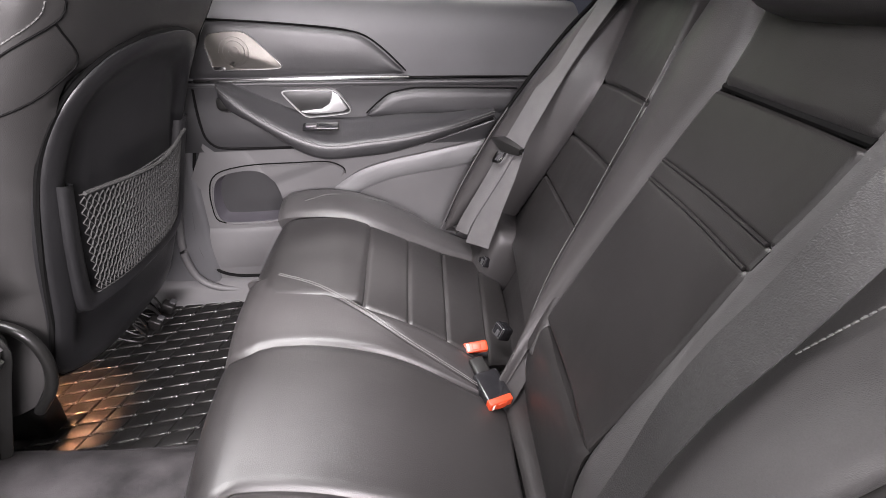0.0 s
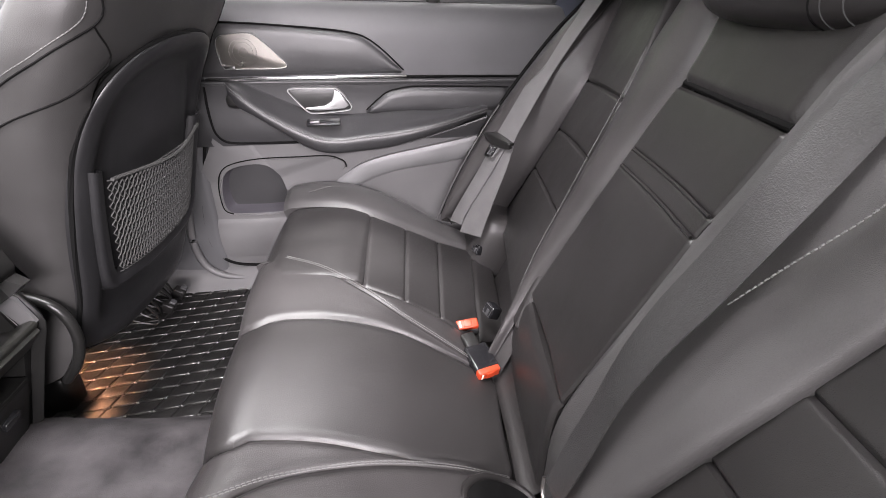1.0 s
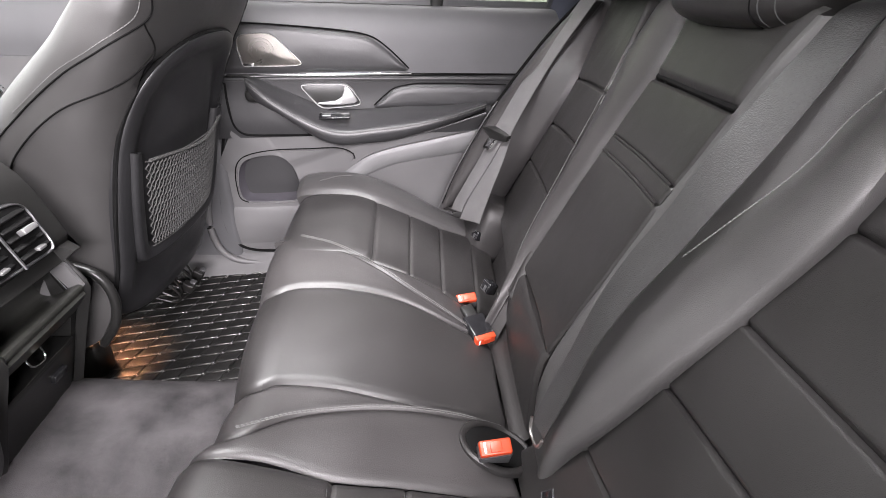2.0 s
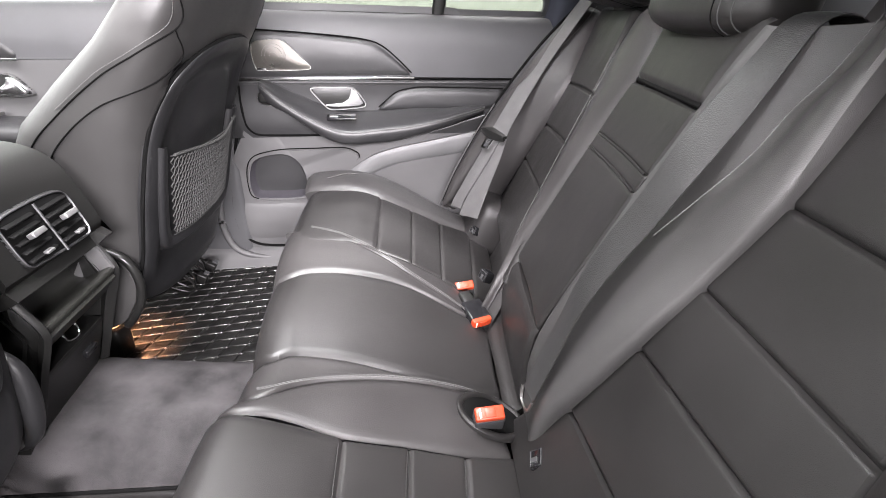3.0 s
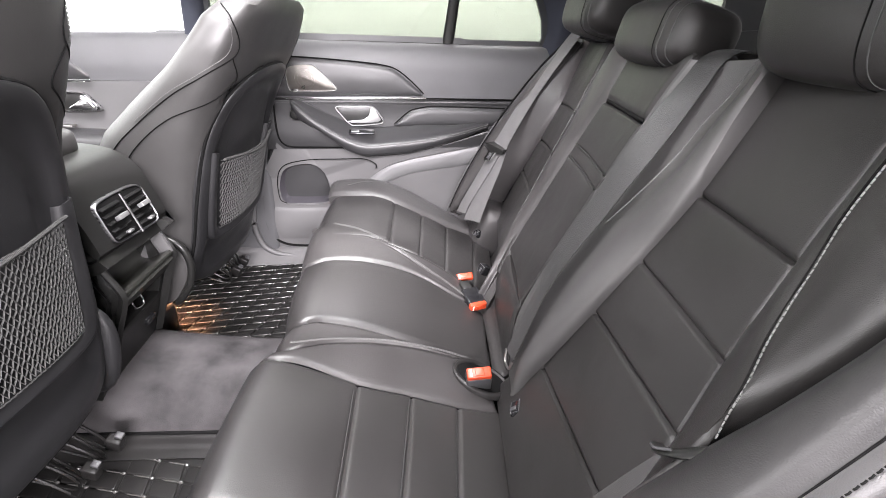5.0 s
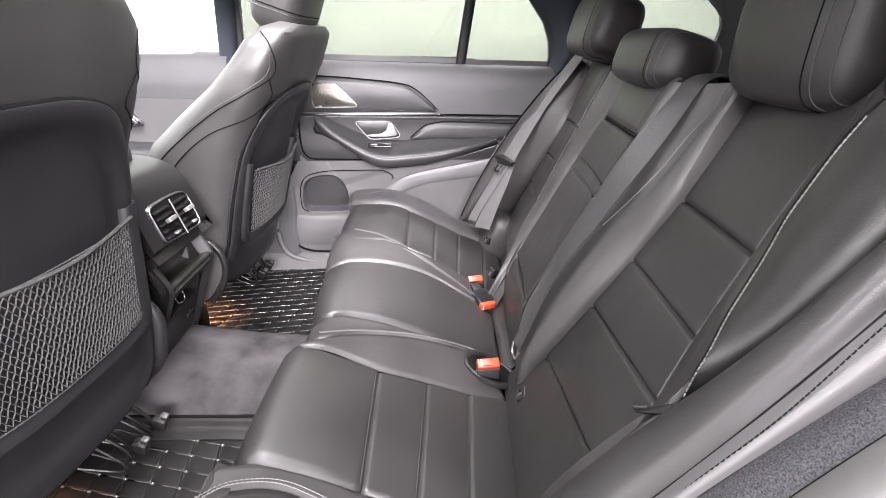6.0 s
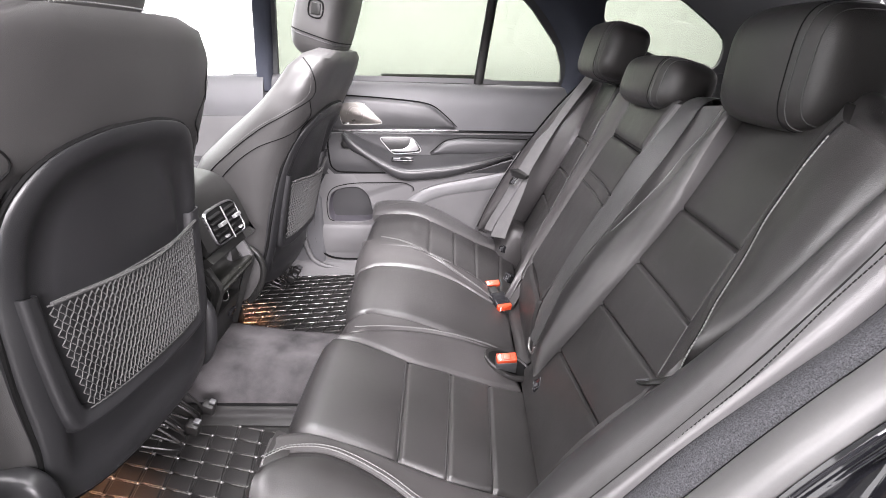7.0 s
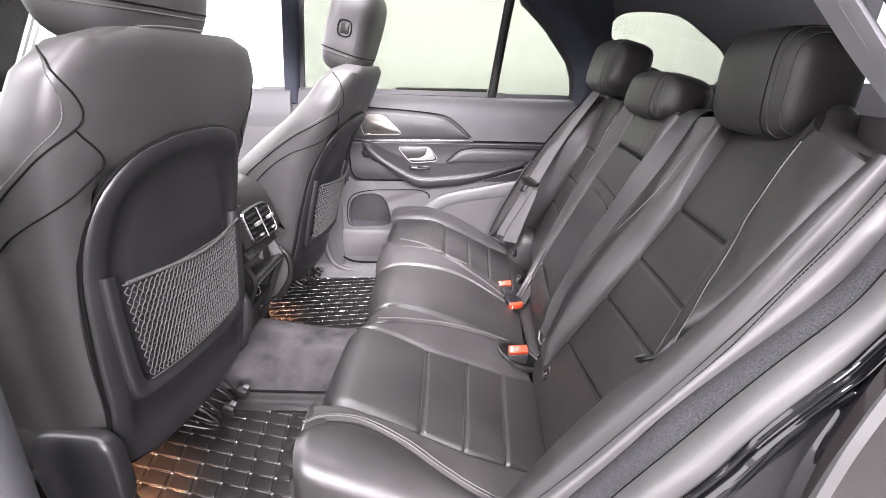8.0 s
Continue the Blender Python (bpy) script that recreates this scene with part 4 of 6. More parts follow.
stitching([mc(x, y - 0.007, 0.012) for x, y in f_st[1:]], mid_seat, UP, rows=2, gap=0.004, r=0.0007)

# far backrest
f_rows = [((0.300, 0.745), (0.45, 0.74), (0.630, 0.740)), ((0.240, 0.590), (0.39, 0.582), (0.540, 0.569)), ((0.205, 0.495), (0.38, 0.48), (0.550, 0.460)), ((0.170, 0.400), (0.37, 0.38), (0.581, 0.358)), ((0.10, 0.24), (0.36, 0.22), (0.640, 0.19))]
for a, b in zip(f_rows, f_rows[1:]):
    panel("back_panel", [[fb(*p) for p in a], [fb(*p) for p in b]], LEATHER, far_seat, BACK, 0.002, 0.0065, 0.0030, 38, 26, lip=0.0)
f_in = [(0.628, 0.735), (0.582, 0.65), (0.540, 0.569), (0.550, 0.460), (0.581, 0.358), (0.640, 0.19)]
far_crest = [Vector((0.455, 0.69, 0.745)), Vector((0.372, 0.69, 0.66)), Vector((0.285, 0.68, 0.55)), Vector((0.205, 0.675, 0.43)), Vector((0.135, 0.67, 0.30)), Vector((0.09, 0.67, 0.19))]
panel("outer_bolster", [[fb(y, z) for y, z in f_in], [fb(y, z).lerp(c, 0.45) + Vector((-0.03, 0, 0.01)) for (y, z), c in zip(f_in, far_crest)], [c + Vector((-0.002, -0.02, 0)) for c in far_crest], [c + Vector((0.012, 0.03, -0.012)) for c in far_crest]],
      BOLSTER, far_seat, (-0.6, -0.6, 0.4), 0.003, 0.005, 0.008, 36, 20)
f_a, f_b = spline([fb(y, z) for y, z in f_in], 12), spline(far_crest, 12)
stitching([f_a[k].lerp(f_b[k], u) + Vector((-0.030 * min(1.0, u / 0.45) - 0.002, -0.001, 0.010 * min(1.0, u / 0.45) + 0.003)) for k, u in ((0, 0.10), (1, 0.17), (2, 0.26), (3, 0.36), (4, 0.48), (5, 0.60))], far_seat, (-0.6, -0.6, 0.4), r=0.0010)
tube("piping", [c + Vector((-0.010, -0.024, 0.006)) for c in f_b[6:]], 0.0020, BORDER, far_seat, 30, 6, label="pale piping along the bolster")
# Not a sewn seam: black tube stands in for the shaded gap at the door.
tube("seam", [c + Vector((0.006, 0.033, -0.004)) for c in f_b], 0.006, SEAM, far_seat, 40, 8)
# far cushion
fi = [(-0.300, 0.305), (-0.240, 0.300), (-0.160, 0.255), (-0.084, 0.205), (-0.011, 0.192), (0.055, 0.185), (0.12, 0.18)]
fo = [(-0.300, 0.56), (-0.240, 0.555), (-0.160, 0.548), (-0.088, 0.535), (-0.004, 0.535), (0.098, 0.56), (0.165, 0.57)]
f_cuts = [((-0.086, 0.207), (-0.088, 0.535)), ((-0.011, 0.190), (-0.004, 0.535)), ((0.055, 0.185), (0.075, 0.55)), ((0.13, 0.18), (0.165, 0.57))]
for a, b in zip(f_cuts, f_cuts[1:]):
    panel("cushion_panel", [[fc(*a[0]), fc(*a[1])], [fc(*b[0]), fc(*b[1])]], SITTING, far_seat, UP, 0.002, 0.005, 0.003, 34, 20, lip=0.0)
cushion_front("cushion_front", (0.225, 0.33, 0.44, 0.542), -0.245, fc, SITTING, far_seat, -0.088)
panel("cushion_inner_edge", [[fc(x, y) for x, y in fi], [mc(x, y) for x, y in f_st]], BOLSTER, far_seat, UP, 0.003, 0.004, 0.006, 30, 8)
# Far cushion side takes the paler leather, window sheen put into its colour.
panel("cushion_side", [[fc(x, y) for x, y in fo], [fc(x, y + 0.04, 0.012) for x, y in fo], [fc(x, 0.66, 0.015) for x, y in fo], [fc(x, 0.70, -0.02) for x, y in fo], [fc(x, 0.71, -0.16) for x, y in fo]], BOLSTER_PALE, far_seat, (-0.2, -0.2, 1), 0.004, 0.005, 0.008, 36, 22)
stitching([fc(-0.24, 0.60, 0.016), fc(-0.17, 0.63, 0.020), fc(-0.05, 0.65, 0.020), fc(0.08, 0.655, 0.02)], far_seat, UP, r=0.0008)
panel("cushion_tuck", [[fc(0.128, 0.19), fc(0.163, 0.57)], [fc(0.20, 0.24, -0.01), fc(0.22, 0.58, -0.01)]], LEATHER, far_seat, UP)


def headrest(parent, c, half, lean, stitch_y, e=0.42):
    m = pose(0, 0, 0, 0, lean, 0)
    v, f = rounded(c, half, e, m, 56, 32)
    hr = part("headrest", v, f, LEATHER, parent, "padded black leather headrest with stitched sides")
    for s in (stitch_y, stitch_y - math.copysign(0.012, stitch_y), stitch_y + math.copysign(0.020, stitch_y)):
        loop = []
        for k in range(40):
            w = 2 * math.pi * k / 40
            q = Vector((half[0] * math.copysign(abs(math.cos(w)) ** e, math.cos(w)), 0, half[2] * math.copysign(abs(math.sin(w)) ** e, math.sin(w))))
            r = (1 - abs(s / half[1]) ** (2 / e)) ** (e / 2)
            q *= r * 1.004
            q.y = s
            loop.append(m.to_3x3() @ q + Vector(c))
        vv, ff = tube_data(loop, 0.0009, 5, True, 1.0, (0, 1, 0))
        part("seam", vv, ff, SEAM if abs(s) < abs(stitch_y) else THREAD_DARK, hr)
    return hr


headrest(near_seat, (0.455, -0.380, 0.806), (0.064, 0.119, 0.084), 2, -0.078, 0.54)
for a, b in (((0.458, -0.535, 0.762), (0.482, -0.535, 0.744)), ((0.456, -0.538, 0.744), (0.490, -0.538, 0.738)), ((0.456, -0.540, 0.735), (0.490, -0.541, 0.731))):
    tube("guide_wire", [a, b, (0.540, -0.545, 0.727)], 0.0020, CHROME, near_seat, 14, 6, label="bright steel guide wire")
headrest(mid_seat, (0.425, -0.005, 0.762), (0.062, 0.140, 0.054), 14, -0.090, 0.55)
headrest(far_seat, (0.430, 0.395, 0.825), (0.064, 0.145, 0.078), 14, -0.090, 0.52)
v, f = rounded((0.25, 0.63, 0.055), (0.13, 0.095, 0.085), 0.35)
part("seat_frame_cover", v, f, LEATHER, far_seat)
v, f = rounded((0.228, 0.612, 0.150), (0.070, 0.095, 0.088), 0.45, pose(0, 0, 0, 0, 20, 0))
part("bolster_foot", v, f, BOLSTER, far_seat)


# ---- front seats ----
def spline2(pts, n):
    return [(v.x, v.y) for v in spline([(a, b, 0) for a, b in pts], n)]


def front_seat():
    """One front seat's back, centred on y = 0, seen from behind; copied for the other side."""
    s = thing("front_seat", (-0.60, 0, 0.10), "black leather front seat greyed with sheen, hard shell back and net pocket", "car seat", "front seats")
    zs = [0.16, 0.25, 0.33, 0.45, 0.53, 0.62, 0.70, 0.76, 0.81, 0.845, 0.862]
    xb = [-0.615, -0.60, -0.588, -0.580, -0.573, -0.555, -0.530, -0.512, -0.500, -0.492, -0.495]
    dd = [0.20, 0.24, 0.28, 0.29, 0.26, 0.20, 0.15, 0.125, 0.11, 0.09, 0.06]
    ww = [0.225, 0.235, 0.240, 0.248, 0.252, 0.257, 0.264, 0.264, 0.252, 0.216, 0.15]

    def back(y, z, h=0.0):
        x, w = float(np.interp(z, zs, xb)), float(np.interp(z, zs, ww))
        k = min(1.0, abs(y) / w)
        return Vector((x - 0.045 * k**3 + h, y, z))

    verts, n = [], 44
    fine = [0.16 + (0.862 - 0.16) * i / 40 for i in range(41)]
    for z in fine:
        x, d, w = (float(np.interp(z, zs, q)) for q in (xb, dd, ww))
        for i in range(n):
            a = 2 * math.pi * i / n
            ca, sa = math.cos(a), math.sin(a)
            e = 0.55
            px, py = math.copysign(abs(ca) ** e, ca), math.copysign(abs(sa) ** e, sa)
            hollow = 0.03 * min(1.0, max(0.0, (0.205 - abs(py * w)) / 0.03)) * min(1.0, max(0.0, (0.69 - z) / 0.04)) if ca > 0 else 0.0
            verts.append(Vector((x - d / 2 + px * d / 2 - hollow, py * w, z)))
    faces = grid_faces(n, 41, 0, True) + [tuple(range(n)), tuple(range(40 * n, 41 * n))]
    part("backrest", verts, faces, SEAT_GREY, s)
    # hard shell
    shell_line = [(-0.210, 0.20), (-0.214, 0.30), (-0.220, 0.42), (-0.218, 0.55), (-0.198, 0.635), (-0.150, 0.690), (-0.07, 0.712), (0, 0.715), (0.07, 0.712), (0.150, 0.690), (0.198, 0.635), (0.218, 0.55), (0.220, 0.42), (0.214, 0.30), (0.208, 0.20), (0.17, 0.178), (0.10, 0.172), (0, 0.17), (-0.10, 0.172), (-0.17, 0.178)]
    line = outline2(shell_line, 96)
    rings = [(0, -0.03), (0, 0.006), (0.002, 0.010), (0.006, 0.012), (0.022, 0.0125), (0.032, 0.010), (0.042, 0.003), (0.054, -0.004), (0.070, -0.007), (0.086, -0.005), (0.098, -0.002)]
    vv = []
    for d, h in rings:
        vv += [back(a * (1 - d / 0.24), 0.5 + (b - 0.5) * (1 - d / 0.26), h) for a, b in line]
    # the middle closes on a line
    k = len(line)
    part("back_shell", vv, grid_faces(k, len(rings), 0, True) + [tuple(range((len(rings) - 1) * k, len(rings) * k))], SHELL, s, "hard plastic seat back shell")
    tube("shell_edge", [back(a, b, 0.004) for a, b in shell_line], 0.004, SEAM, s, 90, 6, True)
    # net pocket frame and net
    lip = [(-0.203, 0.528), (-0.197, 0.42), (-0.186, 0.322), (-0.166, 0.299), (0, 0.297), (0.166, 0.299), (0.186, 0.322), (0.197, 0.42), (0.203, 0.528)]
    lip_in = [(-0.174, 0.522), (-0.166, 0.42), (-0.156, 0.336), (-0.144, 0.323), (0, 0.322), (0.144, 0.323), (0.156, 0.336), (0.166, 0.42), (0.174, 0.522)]
    lip_rows = [[back(a, b, h) for a, b in spline2(q, 60)] for q, h in ((lip, -0.006), (lip, 0.016))]
    for k, h in ((0.15, 0.0205), (0.35, 0.019), (0.8, 0.013), (1.0, 0.004), (1.08, -0.008)):
        lip_rows.append([back(a * (1 - k) + c * k, b * (1 - k) + d * k, h) for (a, b), (c, d) in zip(spline2(lip, 60), spline2(lip_in, 60))])
    sheet("net_frame", lip_rows, SHELL, s, (1, 0, 0), 0.003, 90, 24, "moulded black frame of the net pocket")
    v, f = joined([tube_data(spline([back(-0.171, 0.508, 0.020), back(0, 0.500, 0.030), back(0.171, 0.508, 0.020)], 20), 0.0032, 6)])
    part("net_edge", v, f, NET, s)
    pieces = []

    def wid(z):
        return float(np.interp(z, [0.322, 0.42, 0.515], [0.149, 0.162, 0.172]))

    def netp(u, z):
        return back(u * wid(z), z, 0.013 + 0.012 * (1 - u * u) * (0.4 + 0.6 * (z - 0.32) / 0.19))
    rows, waves = 21, 34
    for j in range(rows + 1):
        pts = []
        for i in range(2 * waves + 1):
            z = 0.324 + 0.180 * j / rows + (0.0039 if (i + j) % 2 else -0.0039) * (0 < j < rows)
            p = netp(-1 + i / waves, z)
            p.x += 0.0008 * (1 if i % 2 else -1)
            pts.append(p)
        pieces.append(tube_data(pts, 0.0013, 5))
    v, f = joined(pieces)
    tagged(part("net", v, f, NET, s, "black elastic mesh net"), kind="stuff")
    # seams on the sides and the top
    def side(x, z, q, h=0.0):
        xc, d, w = (float(np.interp(z, zs, k)) for k in (xb, dd, ww))
        u = min(0.985, abs((x - (xc - d / 2)) / (d / 2)))
        return Vector((x, q * (w * (1 - u ** (2 / 0.55)) ** 0.275 + h), z))

    edge_a = [(-0.560, 0.836), (-0.532, 0.815), (-0.522, 0.780), (-0.532, 0.742), (-0.578, 0.700), (-0.640, 0.652), (-0.712, 0.580), (-0.775, 0.50), (-0.785, 0.42)]
    edge_b = [(-0.533, 0.740), (-0.536, 0.707), (-0.546, 0.680), (-0.576, 0.645), (-0.65, 0.600), (-0.71, 0.54), (-0.745, 0.48), (-0.745, 0.40)]
    for q in (-1, 1):
        tube("side_seam", [side(x, z, q, 0.0004) for x, z in spline2(edge_a, 40)], 0.0014, SEAM, s, 60, 6)
        tube("side_seam", [side(x, z, q, 0.0004) for x, z in spline2(edge_b, 40)], 0.0014, SEAM, s, 60, 6)
        stitching([side(x - 0.007, z + 0.003, q, 0.001) for x, z in spline2(edge_a[:7], 30)], s, (0, q, 0.1), r=0.0008, lift=0.0004)
    stitching([Vector((-0.53, -0.20, 0.842)), Vector((-0.515, -0.10, 0.864)), Vector((-0.51, 0, 0.868)), Vector((-0.515, 0.10, 0.864)), Vector((-0.53, 0.20, 0.842))], s, (0.2, 0, 1), r=0.0008)
    # headrest
    c, half, m = Vector((-0.565, 0, 0.951)), (0.070, 0.134, 0.124), pose(0, 0, 0, 0, 8, 0)
    v, f = rounded(c, half, 0.56, m, 48, 28)
    hr = part("headrest", v, f, SEAT_GREY, s, "padded dark leather headrest")
    for z in (-0.062, -0.070):
        loop = []
        for k in range(48):
            w = 2 * math.pi * k / 48
            e = 0.56
            r = (1 - abs(z / half[2]) ** (2 / e)) ** (e / 2) * 1.003
            loop.append(m.to_3x3() @ Vector((half[0] * r * math.copysign(abs(math.cos(w)) ** e, math.cos(w)), half[1] * r * math.copysign(abs(math.sin(w)) ** e, math.sin(w)), z)) + c)
        vv, ff = tube_data(loop, 0.0014, 5, True)
        part("seam", vv, ff, SEAM if z > -0.065 else THREAD_DARK, hr)
    for q in (-1, 1):
        v, f = box(c + Vector((0.0, q * 0.1325, 0.0)), (0.012, 0.003, 0.014), 0.002)
        part("release_button", v, f, PLASTIC, hr, "small square release button")
        tube("button_rim", [c + Vector((a, q * 0.134, b)) for a, b in ((-0.015, -0.017), (0.015, -0.017), (0.015, 0.017), (-0.015, 0.017))], 0.0022, SEAM, hr, 32, 6, True)
        v, f = tube_data(spline([Vector((-0.565, q * 0.06, 0.83)), Vector((-0.565, q * 0.06, 0.90))], 4), 0.007, 10)
        part("post", v, f, CHROME, hr)
    # seat base and hinge covers
    v, f = rounded((-0.87, 0, 0.245), (0.25, 0.24, 0.075), 0.4, None, 40, 20)
    part("seat_cushion", v, f, SEAT_GREY, s)
    for q in (-1, 1):
        v, f = box((-0.95, q * 0.19, 0.005), (0.16, 0.020, 0.014), 0.004)
        part("seat_rail", v, f, STEEL, s, "bare steel seat rail")
    v, f = rounded((-0.765, -0.128, -0.004), (0.050, 0.028, 0.050), 0.35, pose(0, 0, 0, 0, -9, 0), 28, 14)
    part("rail_bracket", v, f, PLASTIC, s, "black plastic rail end cover")
    for k in range(6):
        y = 0.04 + 0.022 * k
        tube("wire", [Vector((-0.70, y, 0.15)), Vector((-0.635 - 0.010 * (k % 3), y + 0.02, 0.06 + 0.012 * (k % 2))), Vector((-0.66, y + 0.03, 0.03)), Vector((-0.74, y + 0.02 * (k % 3), 0.07))], 0.0028, RUBBER, s, 16, 6)
    for q in (0.11, 0.175):
        v, f = box((-0.635, q, 0.055), (0.014, 0.010, 0.015), 0.004, pose(0, 0, 0, 12, 20, 0))
        part("connector", v, f, RUBBER, s, "black wiring connector")
        v, f = box((-0.622, q, 0.072), (0.007, 0.006, 0.003), 0.001, pose(0, 0, 0, 12, 20, 0))
        part("clip", v, f, BUCKLE, s)
    return s


seat = front_seat()
far_front = copy_thing(seat, pose(-0.556, 0.385, 0.086, 0, 10.2, -2))
for c, h, e, tilt in (((-0.668, 0.222, 0.232), (0.062, 0.020, 0.098), 0.8, 14), ((-0.672, -0.235, 0.205), (0.075, 0.024, 0.080), 0.55, 0)):
    v, f = rounded(c, h, e, pose(0, 0, 0, 0, tilt, 0), 36, 18)
    part("side_shield", v, f, SHELL, seat, "rounded plastic seat side shield")
# hinge arm and grey plate on the far front seat's inner side
for ob in (tube("hinge_arm", [(-0.70, 0.140, 0.322), (-0.62, 0.139, 0.319), (-0.592, 0.138, 0.313), (-0.570, 0.138, 0.300), (-0.556, 0.138, 0.278), (-0.551, 0.138, 0.246), (-0.557, 0.138, 0.212), (-0.572, 0.139, 0.180), (-0.604, 0.146, 0.140)], 0.0085, PLASTIC, far_front, 48, 12, up=(0, 1, 0), label="black curved seat hinge arm"),
           plate("side_shield", [(-0.66, 0.300), (-0.60, 0.300), (-0.576, 0.286), (-0.564, 0.262), (-0.561, 0.240), (-0.566, 0.212), (-0.584, 0.180), (-0.612, 0.146), (-0.66, 0.140)], lambda a, b, h: Vector((a, 0.150 - h, b)), SEAT_GREY, far_front, 0.008, 0.004, 64, "smooth grey plate under the hinge arm")):
    ob.matrix_parent_inverse = far_front.matrix_basis.inverted()
rest = next(c for c in seat.children if c.name.startswith("headrest"))
rest.matrix_basis = pose(-0.597, 0.012, 0.975) @ Matrix.Diagonal((1.15, 1.12, 1.1, 1.0)) @ pose(0.565, 0, -0.951)
seat.matrix_basis = pose(-0.562, -0.390, 0.10, 0, -2, -4.5)

# ---- centre console ----
con = thing("centre_console", (-0.62, -0.03, 0.0), "black rear centre console with twin air vents and storage tray", "console")
CY = -0.025


def cons(y, z):
    """The console's rear face."""
    return Vector((float(np.interp(z, [0.0, 0.2, 0.33, 0.40, 0.47, 0.52], [-0.60, -0.60, -0.545, -0.552, -0.575, -0.60])) + 0.06 * y, y, z))


sheet("vent_head", [[Vector((-0.95, y, 0.55)), Vector((-0.70, y, 0.548)), Vector((-0.625, y, 0.535)), cons(y, 0.505) + Vector((0.0, 0, 0)), cons(y, 0.455), cons(y, 0.42), cons(y, 0.398) + Vector((-0.003, 0, 0)), Vector((-0.580 + 0.06 * y, y, 0.382)), Vector((-0.66, y, 0.374))]
                    for y in (CY - 0.108, CY - 0.104, CY - 0.05, CY, CY + 0.05, CY + 0.104, CY + 0.108)], PLASTIC, con, (0.5, 0, 0.8), 0.02, 50, 26)
for q, ya, yb in ((-1, CY - 0.100, -0.117), (1, CY + 0.106, 0.089)):
    sheet("console_side", [[Vector((-1.0, ya, 0.54)), Vector((-0.70, ya, 0.54)), Vector((-0.615, ya, 0.50))], [Vector((-1.0, yb, 0.34)), Vector((-0.70, yb, 0.34)), Vector((-0.60, yb, 0.36))],
                           [Vector((-1.0, yb, 0.25)), Vector((-0.70, yb, 0.25)), Vector((-0.582, yb, 0.28))], [Vector((-1.0, yb, 0.0)), Vector((-0.75, yb, 0.0)), Vector((-0.665, yb, 0.04))]], PLASTIC, con, (0, q, 0), 0.015, 20, 18)
v, f = rounded((-0.86, CY, 0.555), (0.20, 0.105, 0.035), 0.4, None, 36, 18)
part("armrest_lid", v, f, SEAT_GREY, con, "dark leather console armrest lid")


def vent_put(a, b, h):
    return cons(CY + a, b) + Vector((h + 0.002, 0, 0))


vent_line = [(-0.064, 0.476), (-0.02, 0.482), (0.05, 0.480), (0.070, 0.470), (0.072, 0.44), (0.070, 0.408), (0.055, 0.400), (-0.055, 0.404), (-0.068, 0.412), (-0.070, 0.45)]
plate("vent_recess", vent_line, vent_put, VENT, con, 0.002, 0.001)
vf = rim("vent_frame", vent_line, vent_put, DARK_CHROME, con, 0.0036, 0.0045, 90, "satin chrome vent frame")
v, f = tube_data([vent_put(0.002, 0.478, 0.008), vent_put(0.002, 0.402, 0.008)], 0.0022, 8)
part("divider", v, f, DARK_CHROME, vf)
for q in (-0.034, 0.036):
    for k in range(5):
        z = 0.414 + 0.013 * k
        v, f = box(vent_put(q, z, 0.004), (0.004, 0.029, 0.0018), 0.001, pose(0, 0, 0, 0, 20, 0))
        part("vent_slat", v, f, VENT, con)
    v, f = box(vent_put(q + 0.004, 0.446, 0.013), (0.006, 0.014, 0.0042), 0.0015, pose(0, 0, 0, 0, -25, 0))
    part("vent_tab", v, f, TAB, con, "chrome vent tab")
    v, f = box(vent_put(q + 0.006, 0.416, 0.009), (0.004, 0.008, 0.0022), 0.001)
    part("vent_wheel", v, f, TAB, con)
# tray under the vents, carried by two cheeks
YN, YF = -0.114, 0.086
for y0, y1, q in ((YN, YN + 0.018, -1), (YF + 0.016, YF + 0.001, 1)):
    ym = (y0 + y1) / 2
    cheek = [[(-0.608, 0.398), (-0.580, 0.350), (-0.560, 0.308), (-0.566, 0.280), (-0.586, 0.232), (-0.632, 0.100)],
             [(-0.602, 0.400), (-0.574, 0.352), (-0.554, 0.308), (-0.560, 0.280), (-0.580, 0.230), (-0.628, 0.100)],
             [(-0.612, 0.394), (-0.586, 0.346), (-0.568, 0.306), (-0.574, 0.280), (-0.594, 0.234), (-0.640, 0.100)]]
    sheet("tray_cheek", [[Vector((x, y, z)) for x, z in row] for row, y in zip(cheek, (y0, ym, y1))], PLASTIC, con, (1, 0, 0.3), 0.03, 36, 10)
# a scooped tray with a rolled front lip
scoop = [(-0.592, 0.262), (-0.574, 0.284), (-0.560, 0.302), (-0.558, 0.310), (-0.564, 0.313), (-0.580, 0.307), (-0.600, 0.299), (-0.612, 0.298), (-0.622, 0.306), (-0.634, 0.335), (-0.640, 0.385)]
sheet("tray_scoop", [[Vector((x + 0.01 * (y - YN), y, z)) for x, z in scoop] for y in (YN + 0.014, -0.05, 0.02, YF - 0.002)], TRAY, con, (0.6, 0, 0.8), 0.006, 60, 12, "satin black scooped tray")
# End wall in paler grey, which carries the bright doorway's reflection.
plate("tray_side", [(-0.556, 0.309), (-0.572, 0.350), (-0.584, 0.358), (-0.606, 0.330), (-0.622, 0.300), (-0.606, 0.294), (-0.578, 0.303)], lambda a, b, h: Vector((a, YF - 0.001 - h - 0.25 * max(0.0, -0.575 - a), b)), DOOR_GREY, con, 0.003, 0.001, 48, "tray end wall, doorway reflection put into its grey", smooth_line=False)
